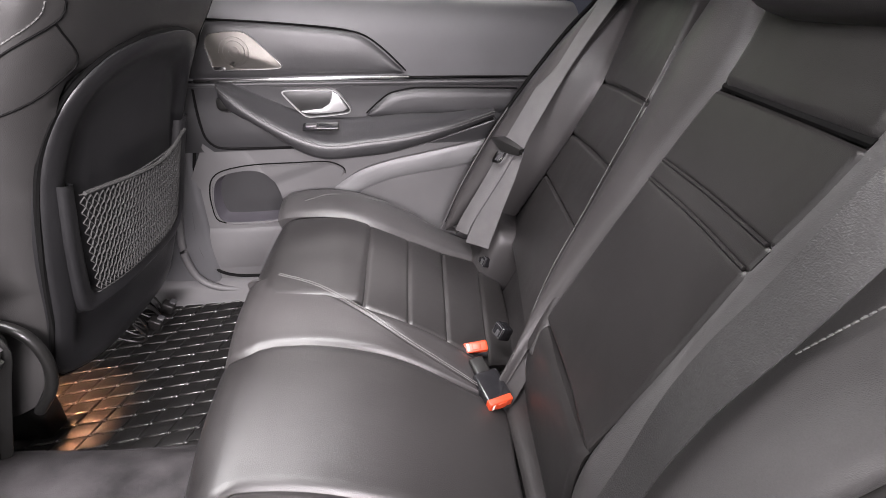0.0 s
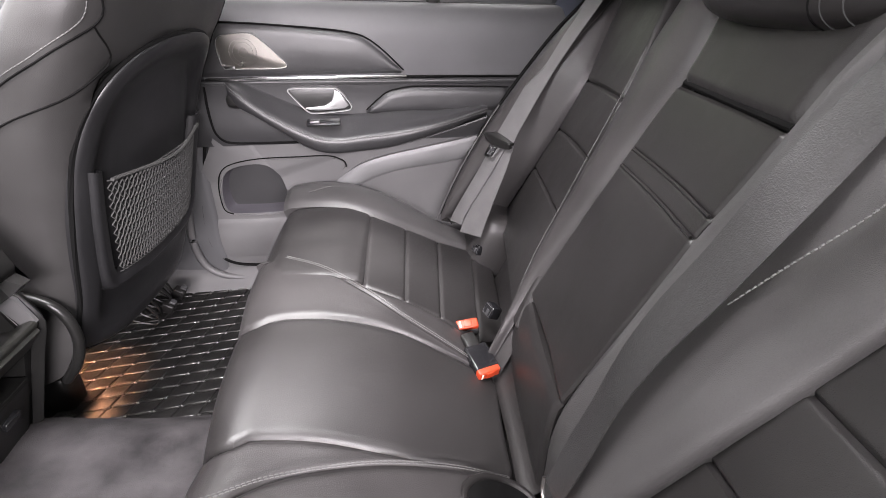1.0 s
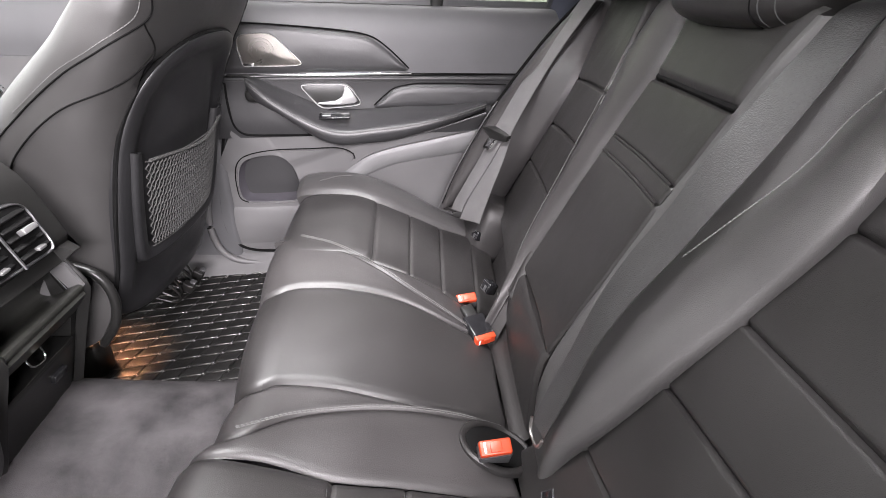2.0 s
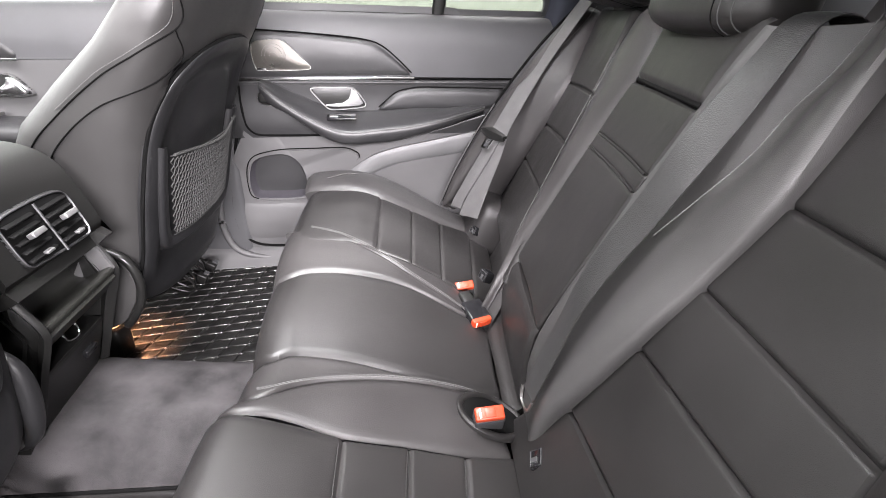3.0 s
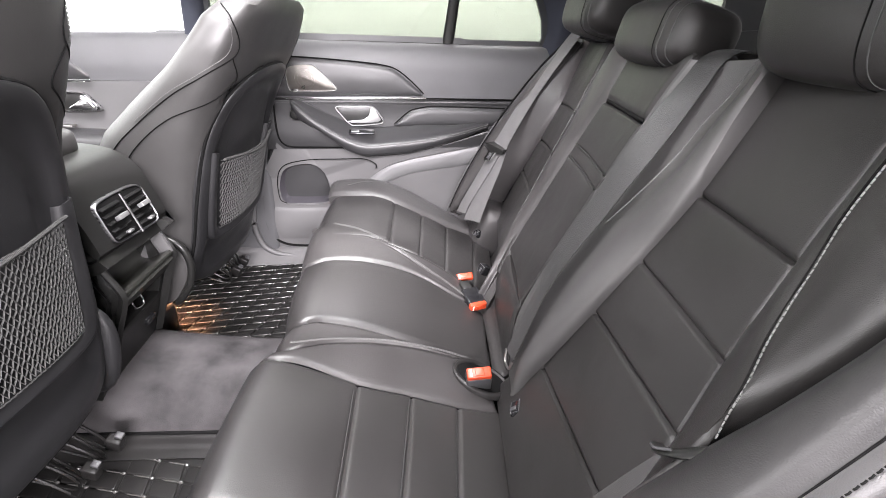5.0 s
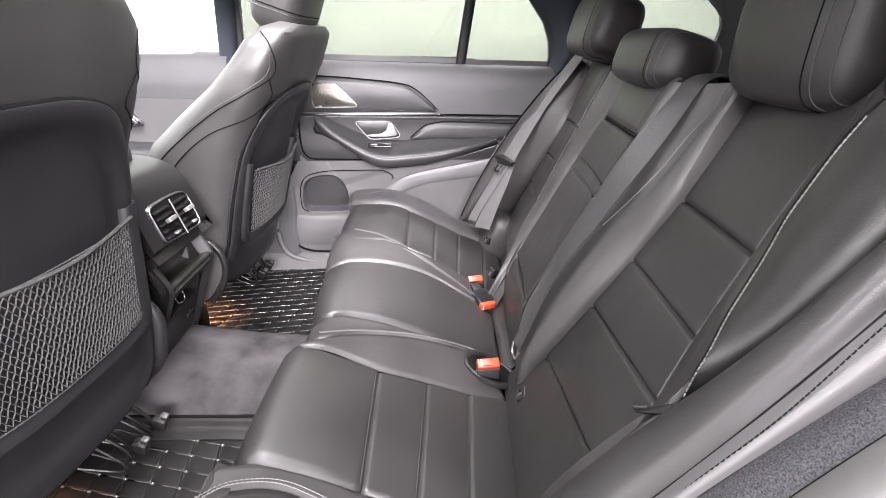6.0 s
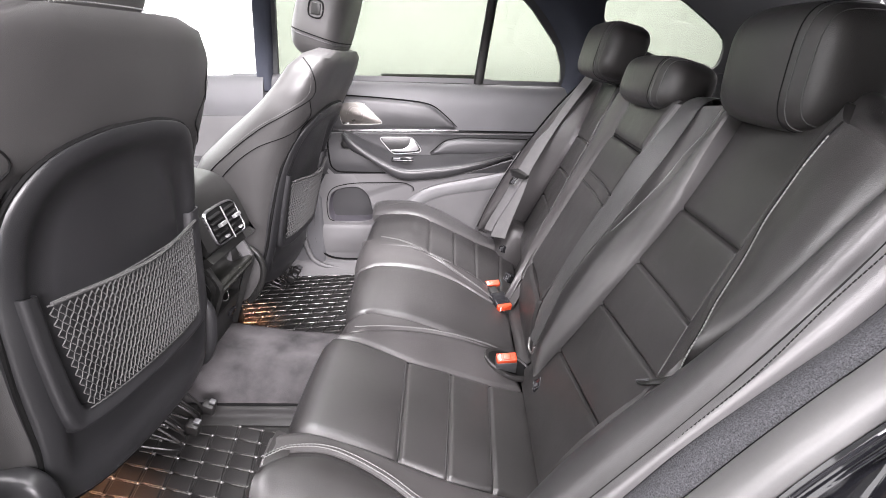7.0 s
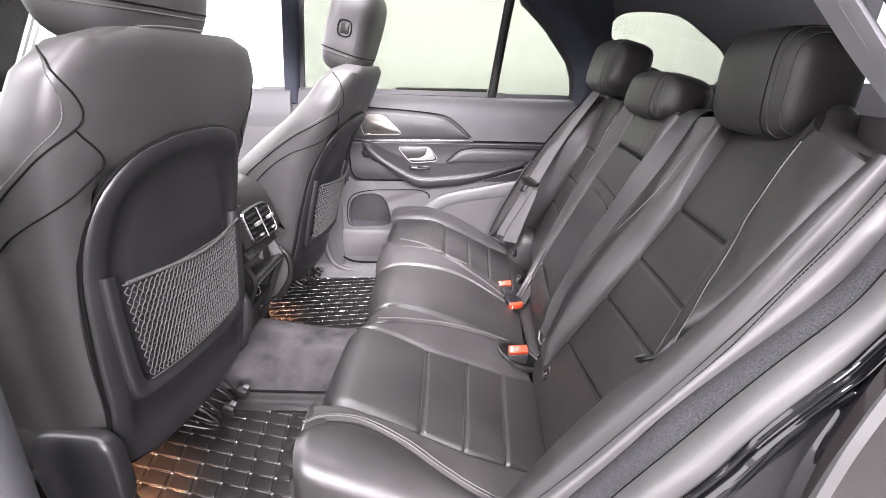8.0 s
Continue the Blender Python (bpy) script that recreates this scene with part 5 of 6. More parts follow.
# Recess back in shadow black, the recess's shade put into its colour.
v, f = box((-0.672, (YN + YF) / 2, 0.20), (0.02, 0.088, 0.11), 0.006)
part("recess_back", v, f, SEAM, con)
dr = sheet("drawer_front", [[Vector((x + 0.004 * math.cos((y - 0.5 * (YN + YF)) * 14), y, z)) for x, z in ((-0.612, 0.214), (-0.601, 0.212), (-0.606, 0.190), (-0.622, 0.145), (-0.640, 0.098))] for y in (YN + 0.014, -0.04, 0.02, YF - 0.014)], PLASTIC, con, (1, 0, 0.3), 0.01, 30, 12, "black storage drawer front")
v, f = box((-0.605, 0.022, 0.176), (0.006, 0.016, 0.007), 0.002, pose(0, 0, 0, 0, 20, 0))
part("drawer_pull", v, f, GLOSS, dr)
tube("card_clip", [(-0.606, CY + 0.002, 0.255), (-0.600, CY + 0.004, 0.228), (-0.598, CY + 0.030, 0.225), (-0.604, CY + 0.034, 0.252)], 0.0018, CHROME, con, 20, 6, label="bright wire clip")
v, f = box((-0.625, (YN + YF) / 2, 0.214), (0.03, 0.084, 0.003), 0.001)
part("recess_shelf", v, f, PLASTIC, con)

# ---- floor coverings ----
tun = thing("tunnel_carpet", (-0.5, 0, 0.0), "worn grey carpet over the transmission tunnel", "carpet", kind="structure")


def tz(x, y):
    top = float(np.interp(x, [-0.74, -0.62, -0.48, -0.30, -0.18], [0.118, 0.106, 0.082, 0.062, 0.058]))
    edge = 0.018 if y < 0 else 0.008
    k = abs(y - 0.008) / 0.160
    return top + (edge - top) * k**3.2 - 0.008 * noise.noise(Vector((x * 6, y * 6, 0))) * (1 - k**4) - 0.0012 * noise.noise(Vector((x * 40, y * 40, 3)))


xs = [-0.74 + 0.56 * i / 60 for i in range(61)]
ys = [-0.152 + 0.320 * j / 50 for j in range(51)]
v = [Vector((x, y, tz(x, y))) for y in ys for x in xs]
part("carpet", v, grid_faces(61, 51), CARPET, tun)
tube("carpet_edge", [(-0.74, -0.153, 0.012), (-0.5, -0.153, 0.014), (-0.18, -0.153, 0.012)], 0.004, SEAM, tun)
tube("carpet_edge", [(-0.74, 0.166, -0.004), (-0.5, 0.166, -0.004), (-0.2, 0.166, -0.004)], 0.014, CARPET, tun)


def floor_mat(ridge, y0, y1, x0, x1, a, b, org, label):
    """A moulded rubber mat with raised ribs in a slanted grid and a rim."""
    top = thing("floor_mat", ((x0 + x1) / 2, (y0 + y1) / 2, -0.04), label, "floor mat", "rubber floor mats")
    z = -0.024
    n = 24
    pts = [Vector((x0 + (x1 - x0) * i / n, y0 + (y1 - y0) * j / n, z + 0.02 * max(0, abs((j / n) - 0.5) * 2 - 0.93) / 0.07)) for j in range(n + 1) for i in range(n + 1)]
    pts2 = [p - Vector((0, 0, 0.012)) for p in pts]
    part("mat_base", pts + pts2, grid_faces(n + 1, n + 1) + grid_faces(n + 1, n + 1, len(pts)), RUBBER, top)
    va, vb, o = Vector((*a, 0)), Vector((*b, 0)), Vector((*org, z))

    def inside(w, edge=0.018):
        return x0 + edge < w.x < x1 - edge and y0 + edge < w.y < y1 - edge
    treads, ridges, studs = [], [], []
    turn = pose(0, 0, 0, 0, 0, math.degrees(math.atan2(va.y, va.x)))
    for i in range(-16, 17):
        for j in range(-16, 17):
            c = o + va * (i + 0.5) + vb * (j + 0.5)
            q = [o + va * (i + p) + vb * (j + r) for p, r in ((0.05, 0.10), (0.10, 0.05), (0.90, 0.05), (0.95, 0.10), (0.95, 0.90), (0.90, 0.95), (0.10, 0.95), (0.05, 0.90))]
            if all(inside(w) for w in q):
                rings_ = [[c + (w - c) * k + Vector((0, 0, h)) for w in q] for k, h in ((1.0, -0.003), (0.985, 0.0012), (0.94, 0.0026), (0.86, 0.003))]
                treads.append((sum(rings_, []), grid_faces(8, 4, 0, True) + [tuple(range(24, 32))]))
            w = o + va * i + vb * j
            if inside(w, 0.024):
                studs.append(rounded(w + Vector((0, 0, 0.0016)), (0.0050, 0.0036, 0.0034), 1.0, None, 10, 6))
                if inside(w - va * 0.62, 0.02):
                    ridges.append(rounded(w - va * 0.36 + Vector((0, 0, 0.0012)), (va.length * 0.30, 0.0020, ridge), 0.7, turn, 12, 6))
    for nm, pieces, mt in (("tread_pattern", treads, RUBBER), ("ridge_pattern", ridges, GLOSS_RUBBER), ("stud_pattern", studs, GLOSS_RUBBER)):
        v, f = joined(pieces)
        tagged(part(nm, v, f, mt, top), kind="stuff")
    return top


near_mat = floor_mat(0.0022, -0.68, -0.158, -0.95, -0.28, (0.059, -0.012), (0.006, -0.041), (-0.695, -0.235), "black moulded rubber floor mat with slanted ribs")
sheet("mat_rim", [[Vector((x, y + 0.004 * math.sin(x * 9), z)) for y, z in ((-0.158, 0.014), (-0.163, 0.010), (-0.172, -0.010), (-0.190, -0.0205))] for x in (-0.86, -0.7, -0.5, -0.4, -0.29)], RUBBER, near_mat, (0, -0.6, 0.8), 0.004, 12, 30)
floor_mat(0.0036, 0.165, 0.73, -0.95, -0.28, (0.052, 0.010), (0.010, 0.036), (-0.66, 0.30), "black moulded rubber floor mat with slanted ribs")


# ---- far rear door ----
door = thing("rear_door", (-0.1, 0.74, 0.05), "closed grey and black rear car door with armrest", "car door")


def dp(x, z, h=0.0):
    """On the door's inner face; h: towards the seats."""
    return Vector((x, yd(x) - h, z))


X0, X1 = -0.56, 0.44
sheet("door_core", [[(X0, yd(X0) + 0.06, 0.70), (X1, yd(X1) + 0.06, 0.69)], [(X0, yd(X0) + 0.04, 0.62), (X1, yd(X1) + 0.04, 0.62)], [(X0, yd(X0) + 0.09, 0.02), (X1, yd(X1) + 0.09, 0.02)]], DOOR_DARK, door, (0, -1, 0), 0.02, 10, 10)
sheet("door_top", [[(X0, yd(X0) + 0.065, 0.705), (X1, yd(X1) + 0.065, 0.692)], [(X0, yd(X0) + 0.055, 0.722), (X1, yd(X1) + 0.055, 0.705)], [(X0, yd(X0) + 0.030, 0.720), (X1, yd(X1) + 0.030, 0.703)], [dp(X0, 0.700, -0.012), dp(X1, 0.682, -0.012)],
                   [dp(X0, 0.66), dp(X1, 0.645)], [dp(X0, 0.60, 0.002), dp(X1, 0.595, 0.002)], [dp(X0, 0.553), dp(X1, 0.545)]], DOOR_TOP, door, (0, -1, 0.2), 0.02, 30, 40, "grained dark vinyl door top")
ins = [(-0.475, 0.676), (-0.409, 0.673), (-0.314, 0.668), (-0.188, 0.658), (-0.125, 0.650), (-0.085, 0.638), (-0.045, 0.609), (0.002, 0.564)]


def low(x):
    return 0.557


rows = [[dp(x, z, 0.004) for x, z in ins], [dp(x, (z + low(x)) / 2, 0.007) for x, z in ins], [dp(x, low(x), 0.004) for x, z in ins]]
panel("door_insert", rows, DOOR_DARK, door, (0, -1, 0), 0.003, 0.004, 0.006, 40, 14, 0.012, "dark vinyl insert above the chrome strip")
v, f = box((0, 0, 0), (0.234, 0.003, 0.0035), 0.0015, pose(0, 0, 0, 0, 0, math.degrees(math.atan(0.082))))
part("chrome_strip", [p + dp(-0.224, 0.5535, 0.010) for p in v], f, CHROME, door, "thin chrome trim strip")
panel("door_band", [[dp(X0, 0.551), dp(X1, 0.543)], [dp(X0, 0.541, 0.003), dp(X1, 0.528, 0.003)]], DOOR_DARK, door, (0, -1, 0), 0.001, 0.003, 0.004, 30, 6, 0.01)
sheet("door_middle", [[dp(X0, 0.540), dp(X1, 0.526)], [dp(X0, 0.50, -0.004), dp(X1, 0.49, -0.004)], [dp(X0, 0.43, -0.004), dp(X1, 0.43, -0.004)], [dp(X0, 0.39, -0.01), dp(X1, 0.39, -0.01)]], DOOR_DARK, door, (0, -1, 0), 0.02, 30, 16)
ins2 = [(-0.094, 0.470), (-0.060, 0.499), (-0.037, 0.514), (0.0, 0.522), (0.030, 0.525), (0.15, 0.522), (0.27, 0.518)]
panel("door_insert_lower", [[dp(x, z, 0.003) for x, z in ins2], [dp(x, (z + 0.462) / 2, 0.005) for x, z in ins2], [dp(x, 0.462, 0.003) for x, z in ins2]], DOOR_DARK, door, (0, -1, 0), 0.003, 0.004, 0.006, 30, 10, 0.01)
# speaker
spk = [(-0.419, 0.630), (-0.412, 0.645), (-0.395, 0.651), (-0.340, 0.652), (-0.309, 0.629), (-0.285, 0.604), (-0.269, 0.586), (-0.272, 0.577), (-0.307, 0.574), (-0.36, 0.574), (-0.406, 0.574), (-0.414, 0.585), (-0.418, 0.605)]


def door_put(a, b, h):
    return dp(a, b, h + 0.008)


plate("speaker_grille", spk, door_put, SPEAKER, door, 0.004, 0.002, 80, "perforated aluminium speaker grille")
rim("speaker_rim", spk, door_put, CHROME, door, 0.0028, 0.0065, 90, "bright speaker rim")
for r in (0.030, 0.022, 0.010):
    tube("speaker_ring", [door_put(-0.363 + r * math.cos(w), 0.611 + r * math.sin(w), 0.0042) for w in [k * math.pi / 6 for k in range(12)]], 0.0009, SPEAKER, door, 40, 5, True)
v, f = box(door_put(-0.397, 0.579, 0.005), (0.013, 0.002, 0.0035), 0.001)
part("speaker_badge", v, f, CHROME, door)
# handle
hl = [(-0.279, 0.523), (-0.268, 0.530), (-0.215, 0.5305), (-0.168, 0.529), (-0.152, 0.520), (-0.138, 0.502), (-0.128, 0.484), (-0.134, 0.474), (-0.175, 0.469), (-0.223, 0.467), (-0.240, 0.475), (-0.262, 0.500)]


def hput(a, b, h):
    return dp(a, b, h + 0.003)


plate("handle_recess", hl, hput, PLASTIC, door, 0.004, 0.001, 72)
rim("handle_bezel", hl, hput, TAB, door, 0.0034, 0.008, 90, "satin chrome handle bezel")
lev = [(-0.2395, 0.483), (-0.215, 0.485), (-0.193, 0.487), (-0.1756, 0.498), (-0.170, 0.513), (-0.167, 0.5246), (-0.155, 0.519), (-0.145, 0.503), (-0.136, 0.486), (-0.146, 0.480), (-0.176, 0.477), (-0.2105, 0.476), (-0.230, 0.478)]
plate("door_handle", lev, lambda a, b, h: hput(a, b, h + 0.002 + 0.03 * max(0.0, a + 0.20)), TAB, door, 0.007, 0.0018, 60, "satin chrome door lever", smooth_line=False)
# armrest
arm_top = [(-0.412, 0.549), (-0.393, 0.539), (-0.338, 0.496), (-0.252, 0.446), (-0.181, 0.421), (-0.09, 0.426), (-0.001, 0.434), (0.10, 0.452), (0.215, 0.474)]
arm_low = [(-0.412, 0.515), (-0.385, 0.493), (-0.320, 0.456), (-0.238, 0.400), (-0.184, 0.382), (-0.10, 0.386), (-0.029, 0.393), (0.09, 0.421), (0.215, 0.459)]
arm_back = [(-0.405, 0.552), (-0.380, 0.545), (-0.315, 0.512), (-0.225, 0.472), (-0.172, 0.464), (-0.08, 0.464), (-0.001, 0.470), (0.10, 0.469), (0.215, 0.480)]
reach = [0.02, 0.045, 0.06, 0.07, 0.072, 0.072, 0.070, 0.06, 0.02]
arm = panel("door_armrest", [[dp(x, z, -0.002) for x, z in arm_back], [dp(x * 0.5 + x2 * 0.5, z * 0.5 + z2 * 0.5 - 0.003, r * 0.55) for (x, z), (x2, z2), r in zip(arm_back, arm_top, reach)], [dp(x, z, r) for (x, z), r in zip(arm_top, reach)],
                             [dp(x, z * 0.6 + z2 * 0.4, r * 1.06) for (x, z), (x2, z2), r in zip(arm_top, arm_low, reach)],
                             [dp(x, z, r * 0.85) for (x, z), r in zip(arm_low, reach)], [dp(x, z - 0.006, 0) for x, z in arm_low]], DOOR_DARK, door, (0, -0.8, 0.5), 0.001, 0.001, 0.004, 60, 36, 0.01, "padded dark door armrest")
stitching([dp(x, z - 0.003, r * 1.05) for (x, z), r in zip(arm_top, reach)], arm, (0, -1, 0.5), r=0.0009)
stitching([dp(x, z - 0.009, r * 1.06) for (x, z), r in zip(arm_top, reach)], arm, (0, -1, 0.3), r=0.0007)
v, f = box(dp(-0.195, 0.455, 0.046), (0.040, 0.012, 0.003), 0.002, pose(0, 0, 0, 20, 0, 4))
sw = part("switch_plate", v, f, GLOSS, arm, "window switch plate")
v, f = box(dp(-0.215, 0.459, 0.050), (0.012, 0.006, 0.003), 0.002, pose(0, 0, 0, 20, 0, 4))
part("window_switch", v, f, DARK_CHROME, sw)
# Dark block added for the shaded underside of the armrest's front end.
v, f = rounded(dp(-0.392, 0.508, 0.022), (0.022, 0.020, 0.016), 0.6)
part("armrest_end_shade", v, f, PLASTIC, arm)


# lower panel
def lp(x, z, h=0.0):
    k = min(1, max(0, (0.40 - z) / 0.1))
    return Vector((x, yd(x) + 0.012 + 0.022 * k - h, z))


pock = [(-0.489, 0.232), (-0.486, 0.275), (-0.470, 0.312), (-0.440, 0.330), (-0.390, 0.337), (-0.360, 0.330), (-0.343, 0.314), (-0.330, 0.285), (-0.322, 0.250), (-0.319, 0.212), (-0.335, 0.198), (-0.38, 0.194), (-0.44, 0.195), (-0.478, 0.201)]
pock_line = outline2(pock, 44)
holed("lower_fascia", [(-0.545, 0.02), (-0.545, 0.29), (-0.475, 0.41), (-0.468, 0.43), (-0.466, 0.50), (-0.466, 0.54), (0.42, 0.54), (0.42, 0.02)], [pock_line], lambda a, b, h: lp(a, b, h + (0.006 if b > 0.3 else 0.0)), DOOR_GREY, door, 0.02, "grey plastic lower door panel")
rings = []
for d, h in ((0, 0.0), (0.004, -0.012), (0.008, -0.035), (0.014, -0.045)):
    rings += [lp(a, b, h) for a, b in inset2(pock_line, d)]
k = len(pock_line)
part("door_pocket", rings, grid_faces(k, 4, 0, True) + [tuple(range(3 * k, 4 * k))], POCKET, door, "dark felt lined door pocket")
rim("pocket_rim", [(-0.494, 0.228), (-0.492, 0.28), (-0.475, 0.318), (-0.445, 0.337), (-0.376, 0.349), (-0.28, 0.350), (-0.2, 0.349), (-0.165, 0.333), (-0.160, 0.318), (-0.180, 0.296), (-0.25, 0.235), (-0.30, 0.202), (-0.37, 0.188), (-0.45, 0.190), (-0.485, 0.199)], lambda a, b, h: lp(a, b, h), DOOR_GREY, door, 0.004, 0.004, 100)
# pale sweep towards the seat
panel("pale_sweep", [[lp(-0.272, 0.212, 0.010), lp(-0.225, 0.250, 0.012), lp(-0.178, 0.288, 0.014), lp(-0.118, 0.326, 0.016), lp(-0.04, 0.350, 0.016), lp(0.028, 0.363, 0.016), lp(0.22, 0.400, 0.014)],
                     [lp(-0.265, 0.205, 0.012), lp(-0.21, 0.237, 0.016), lp(-0.160, 0.268, 0.020), lp(-0.10, 0.300, 0.022), lp(-0.03, 0.322, 0.022), lp(0.05, 0.336, 0.022), lp(0.22, 0.365, 0.018)],
                     [lp(-0.26, 0.198, 0.010), lp(-0.20, 0.228, 0.010), lp(-0.150, 0.252, 0.010), lp(-0.07, 0.286, 0.010), lp(0.0, 0.302, 0.010), lp(0.116, 0.318, 0.010), lp(0.22, 0.335, 0.010)]], DOOR_LIGHT, door, (0, -1, 0.3), 0.002, 0.002, 0.005, 40, 14, 0.012, "pale grey trim sweep")
# door foot with its curved lower bin
panel("door_foot", [[lp(-0.54, 0.185, 0.0), lp(-0.3, 0.180, 0.0), lp(0.1, 0.19, 0.0)], [lp(-0.53, 0.12, 0.004), lp(-0.3, 0.115, 0.005), lp(0.1, 0.12, 0.004)], [lp(-0.515, 0.06, 0.0), lp(-0.3, 0.050, 0.0), lp(0.1, 0.05, 0.0)]], DOOR_GREY, door, (0, -1, 0), 0.001, 0.001, 0.008, 30, 14, 0.01)
tube("panel_groove", [dp(-0.467, 0.535, -0.002), dp(-0.469, 0.484, -0.002), dp(-0.465, 0.430, -0.004), dp(-0.448, 0.405, -0.006), dp(-0.423, 0.398, -0.006), dp(-0.36, 0.396, -0.006), dp(-0.25, 0.394, -0.006)], 0.003, SEAM, door, 40, 6)

# seams that divide the door's panels
tube("insert_seam", [dp(x, z + 0.002, 0.003) for x, z in ins], 0.0022, SEAM, door, 60, 6)
tube("insert_seam", [dp(x, z + 0.002, 0.001) for x, z in ins2], 0.0018, SEAM, door, 40, 6)
tube("belt_seam", [dp(0.0, 0.552, 0.002), dp(0.2, 0.549, 0.002), dp(0.40, 0.545, 0.002)], 0.0022, SEAM, door, 20, 6)
tube("armrest_seam", [dp(x, z - 0.010, 0.001) for x, z in arm_low[1:]], 0.0035, SEAM, door, 50, 6)
pocket_line = [(-0.470, 0.197), (-0.488, 0.206), (-0.494, 0.228), (-0.493, 0.28), (-0.477, 0.320), (-0.445, 0.341), (-0.376, 0.353), (-0.28, 0.354), (-0.2, 0.353), (-0.163, 0.336), (-0.158, 0.318)]
tube("pocket_seam", [lp(x, z, 0.0045 + 0.0045 * min(1.0, max(0.0, (z - 0.28) / 0.03))) for x, z in pocket_line], 0.0016, SEAM, door, 60, 6)
tube("bin_seam", [(-0.500, 0.712, 0.41), (-0.527, 0.711, 0.298), (-0.543, 0.709, 0.235), (-0.550, 0.709, 0.150), (-0.543, 0.709, 0.098), (-0.520, 0.711, 0.060), (-0.472, 0.715, 0.038), (-0.376, 0.723, 0.032), (-0.25, 0.733, 0.034)], 0.0040, SEAM, door, 60, 6)
tube("door_seal", [(-0.552, 0.700, 0.33), (-0.571, 0.695, 0.245), (-0.586, 0.694, 0.143), (-0.578, 0.694, 0.075), (-0.553, 0.696, 0.031), (-0.500, 0.701, 0.006), (-0.396, 0.710, -0.004), (-0.25, 0.722, -0.006)], 0.010, DOOR_GREY, door, 60, 10, label="rubber door seal")

# ---- far front door, beyond the front seat ----
fd = thing("front_door", (-1.05, 0.65, 0.1), "closed dark grey front car door with chrome handle", "car door")


def fp(x, z, h=0.0):
    return Vector((x, 0.722 + 0.075 * x - h, z))


A0, A1 = -1.55, -0.68
sheet("door_top", [[fp(A0, 0.72, -0.06), fp(A1, 0.735, -0.06)], [fp(A0, 0.72, -0.02), fp(A1, 0.73, -0.02)], [fp(A0, 0.66), fp(A1, 0.66)], [fp(A0, 0.605), fp(A1, 0.60)]], DOOR_TOP, fd, (0, -1, 0.2), 0.02, 20, 16)
sheet("door_middle", [[fp(A0, 0.604), fp(A1, 0.599)], [fp(A0, 0.50, -0.005), fp(A1, 0.50, -0.005)], [fp(A0, 0.40, -0.005), fp(A1, 0.40, -0.005)], [fp(A0, 0.05, -0.03), fp(A1, 0.05, -0.03)]], DOOR_GREY, fd, (0, -1, 0), 0.02, 20, 16)
fin = [(-1.30, 0.70), (-1.12, 0.695), (-1.071, 0.683), (-1.000, 0.641), (-0.975, 0.606)]
panel("door_insert", [[fp(x, z, 0.004) for x, z in fin], [fp(x, 0.605, 0.004) for x, z in fin]], DOOR_DARK, fd, (0, -1, 0), 0.002, 0.004, 0.006, 26, 10, 0.01)
v, f = box((0, 0, 0), (0.18, 0.003, 0.0035), 0.0015, pose(0, 0, 0, 0, 0, 4.3))
part("chrome_strip", [p + fp(-1.155, 0.6025, 0.010) for p in v], f, CHROME, fd)
fh = [(-1.16, 0.562), (-1.12, 0.570), (-1.010, 0.568), (-0.985, 0.545), (-0.966, 0.520), (-1.0, 0.512), (-1.07, 0.512), (-1.12, 0.53)]
plate("handle_recess", fh, lambda a, b, h: fp(a, b, h + 0.003), PLASTIC, fd, 0.004, 0.001)
rim("handle_bezel", fh, lambda a, b, h: fp(a, b, h + 0.003), CHROME, fd, 0.006, 0.009, 80, "chrome handle bezel")
plate("door_handle", [(-1.05, 0.524), (-1.02, 0.545), (-1.01, 0.562), (-0.995, 0.552), (-0.975, 0.525), (-1.0, 0.517)], lambda a, b, h: fp(a, b, h + 0.009), CHROME, fd, 0.012, 0.004, 48, "satin chrome door lever")
panel("door_armrest", [[fp(-1.4, 0.52), fp(-1.1, 0.47), fp(-0.9, 0.46), fp(-0.72, 0.47)], [fp(-1.4, 0.515, 0.05), fp(-1.1, 0.455, 0.07), fp(-0.9, 0.445, 0.07), fp(-0.72, 0.455, 0.06)], [fp(-1.4, 0.47, 0.05), fp(-1.1, 0.41, 0.07), fp(-0.9, 0.40, 0.07), fp(-0.72, 0.41, 0.06)],
                       [fp(-1.4, 0.46), fp(-1.1, 0.39), fp(-0.9, 0.38), fp(-0.72, 0.39)]], DOOR_DARK, fd, (0, -0.8, 0.5), 0.001, 0.001, 0.005, 30, 20, 0.01)
v, f = box(fp(-1.07, 0.475, 0.03), (0.03, 0.012, 0.004), 0.002)
part("switch_plate", v, f, STEEL, fd)

# ---- near front door, closed, ahead of the doorway; unseen, added to shade the near seat ----
nd = thing("front_door", (-1.1, -0.78, 0.1), "unseen closed front car door, added to shade the near seat", "car door")
for nm, z0, z1, mt, ob_y in (("door_top", 0.60, 0.72, DOOR_TOP, 0.0), ("door_middle", 0.02, 0.598, DOOR_GREY, 0.01)):
    sheet(nm, [[(-1.55, -0.72 - ob_y, z1), (-1.1, -0.755 - ob_y, z1), (-0.70, -0.775 - ob_y, z1)], [(-1.55, -0.705 - ob_y, (z0 + z1) / 2), (-1.1, -0.74 - ob_y, (z0 + z1) / 2), (-0.70, -0.76 - ob_y, (z0 + z1) / 2)],
               [(-1.55, -0.72 - ob_y, z0), (-1.1, -0.755 - ob_y, z0), (-0.70, -0.775 - ob_y, z0)]], mt, nd, (0, 1, 0), 0.05, 20, 12)


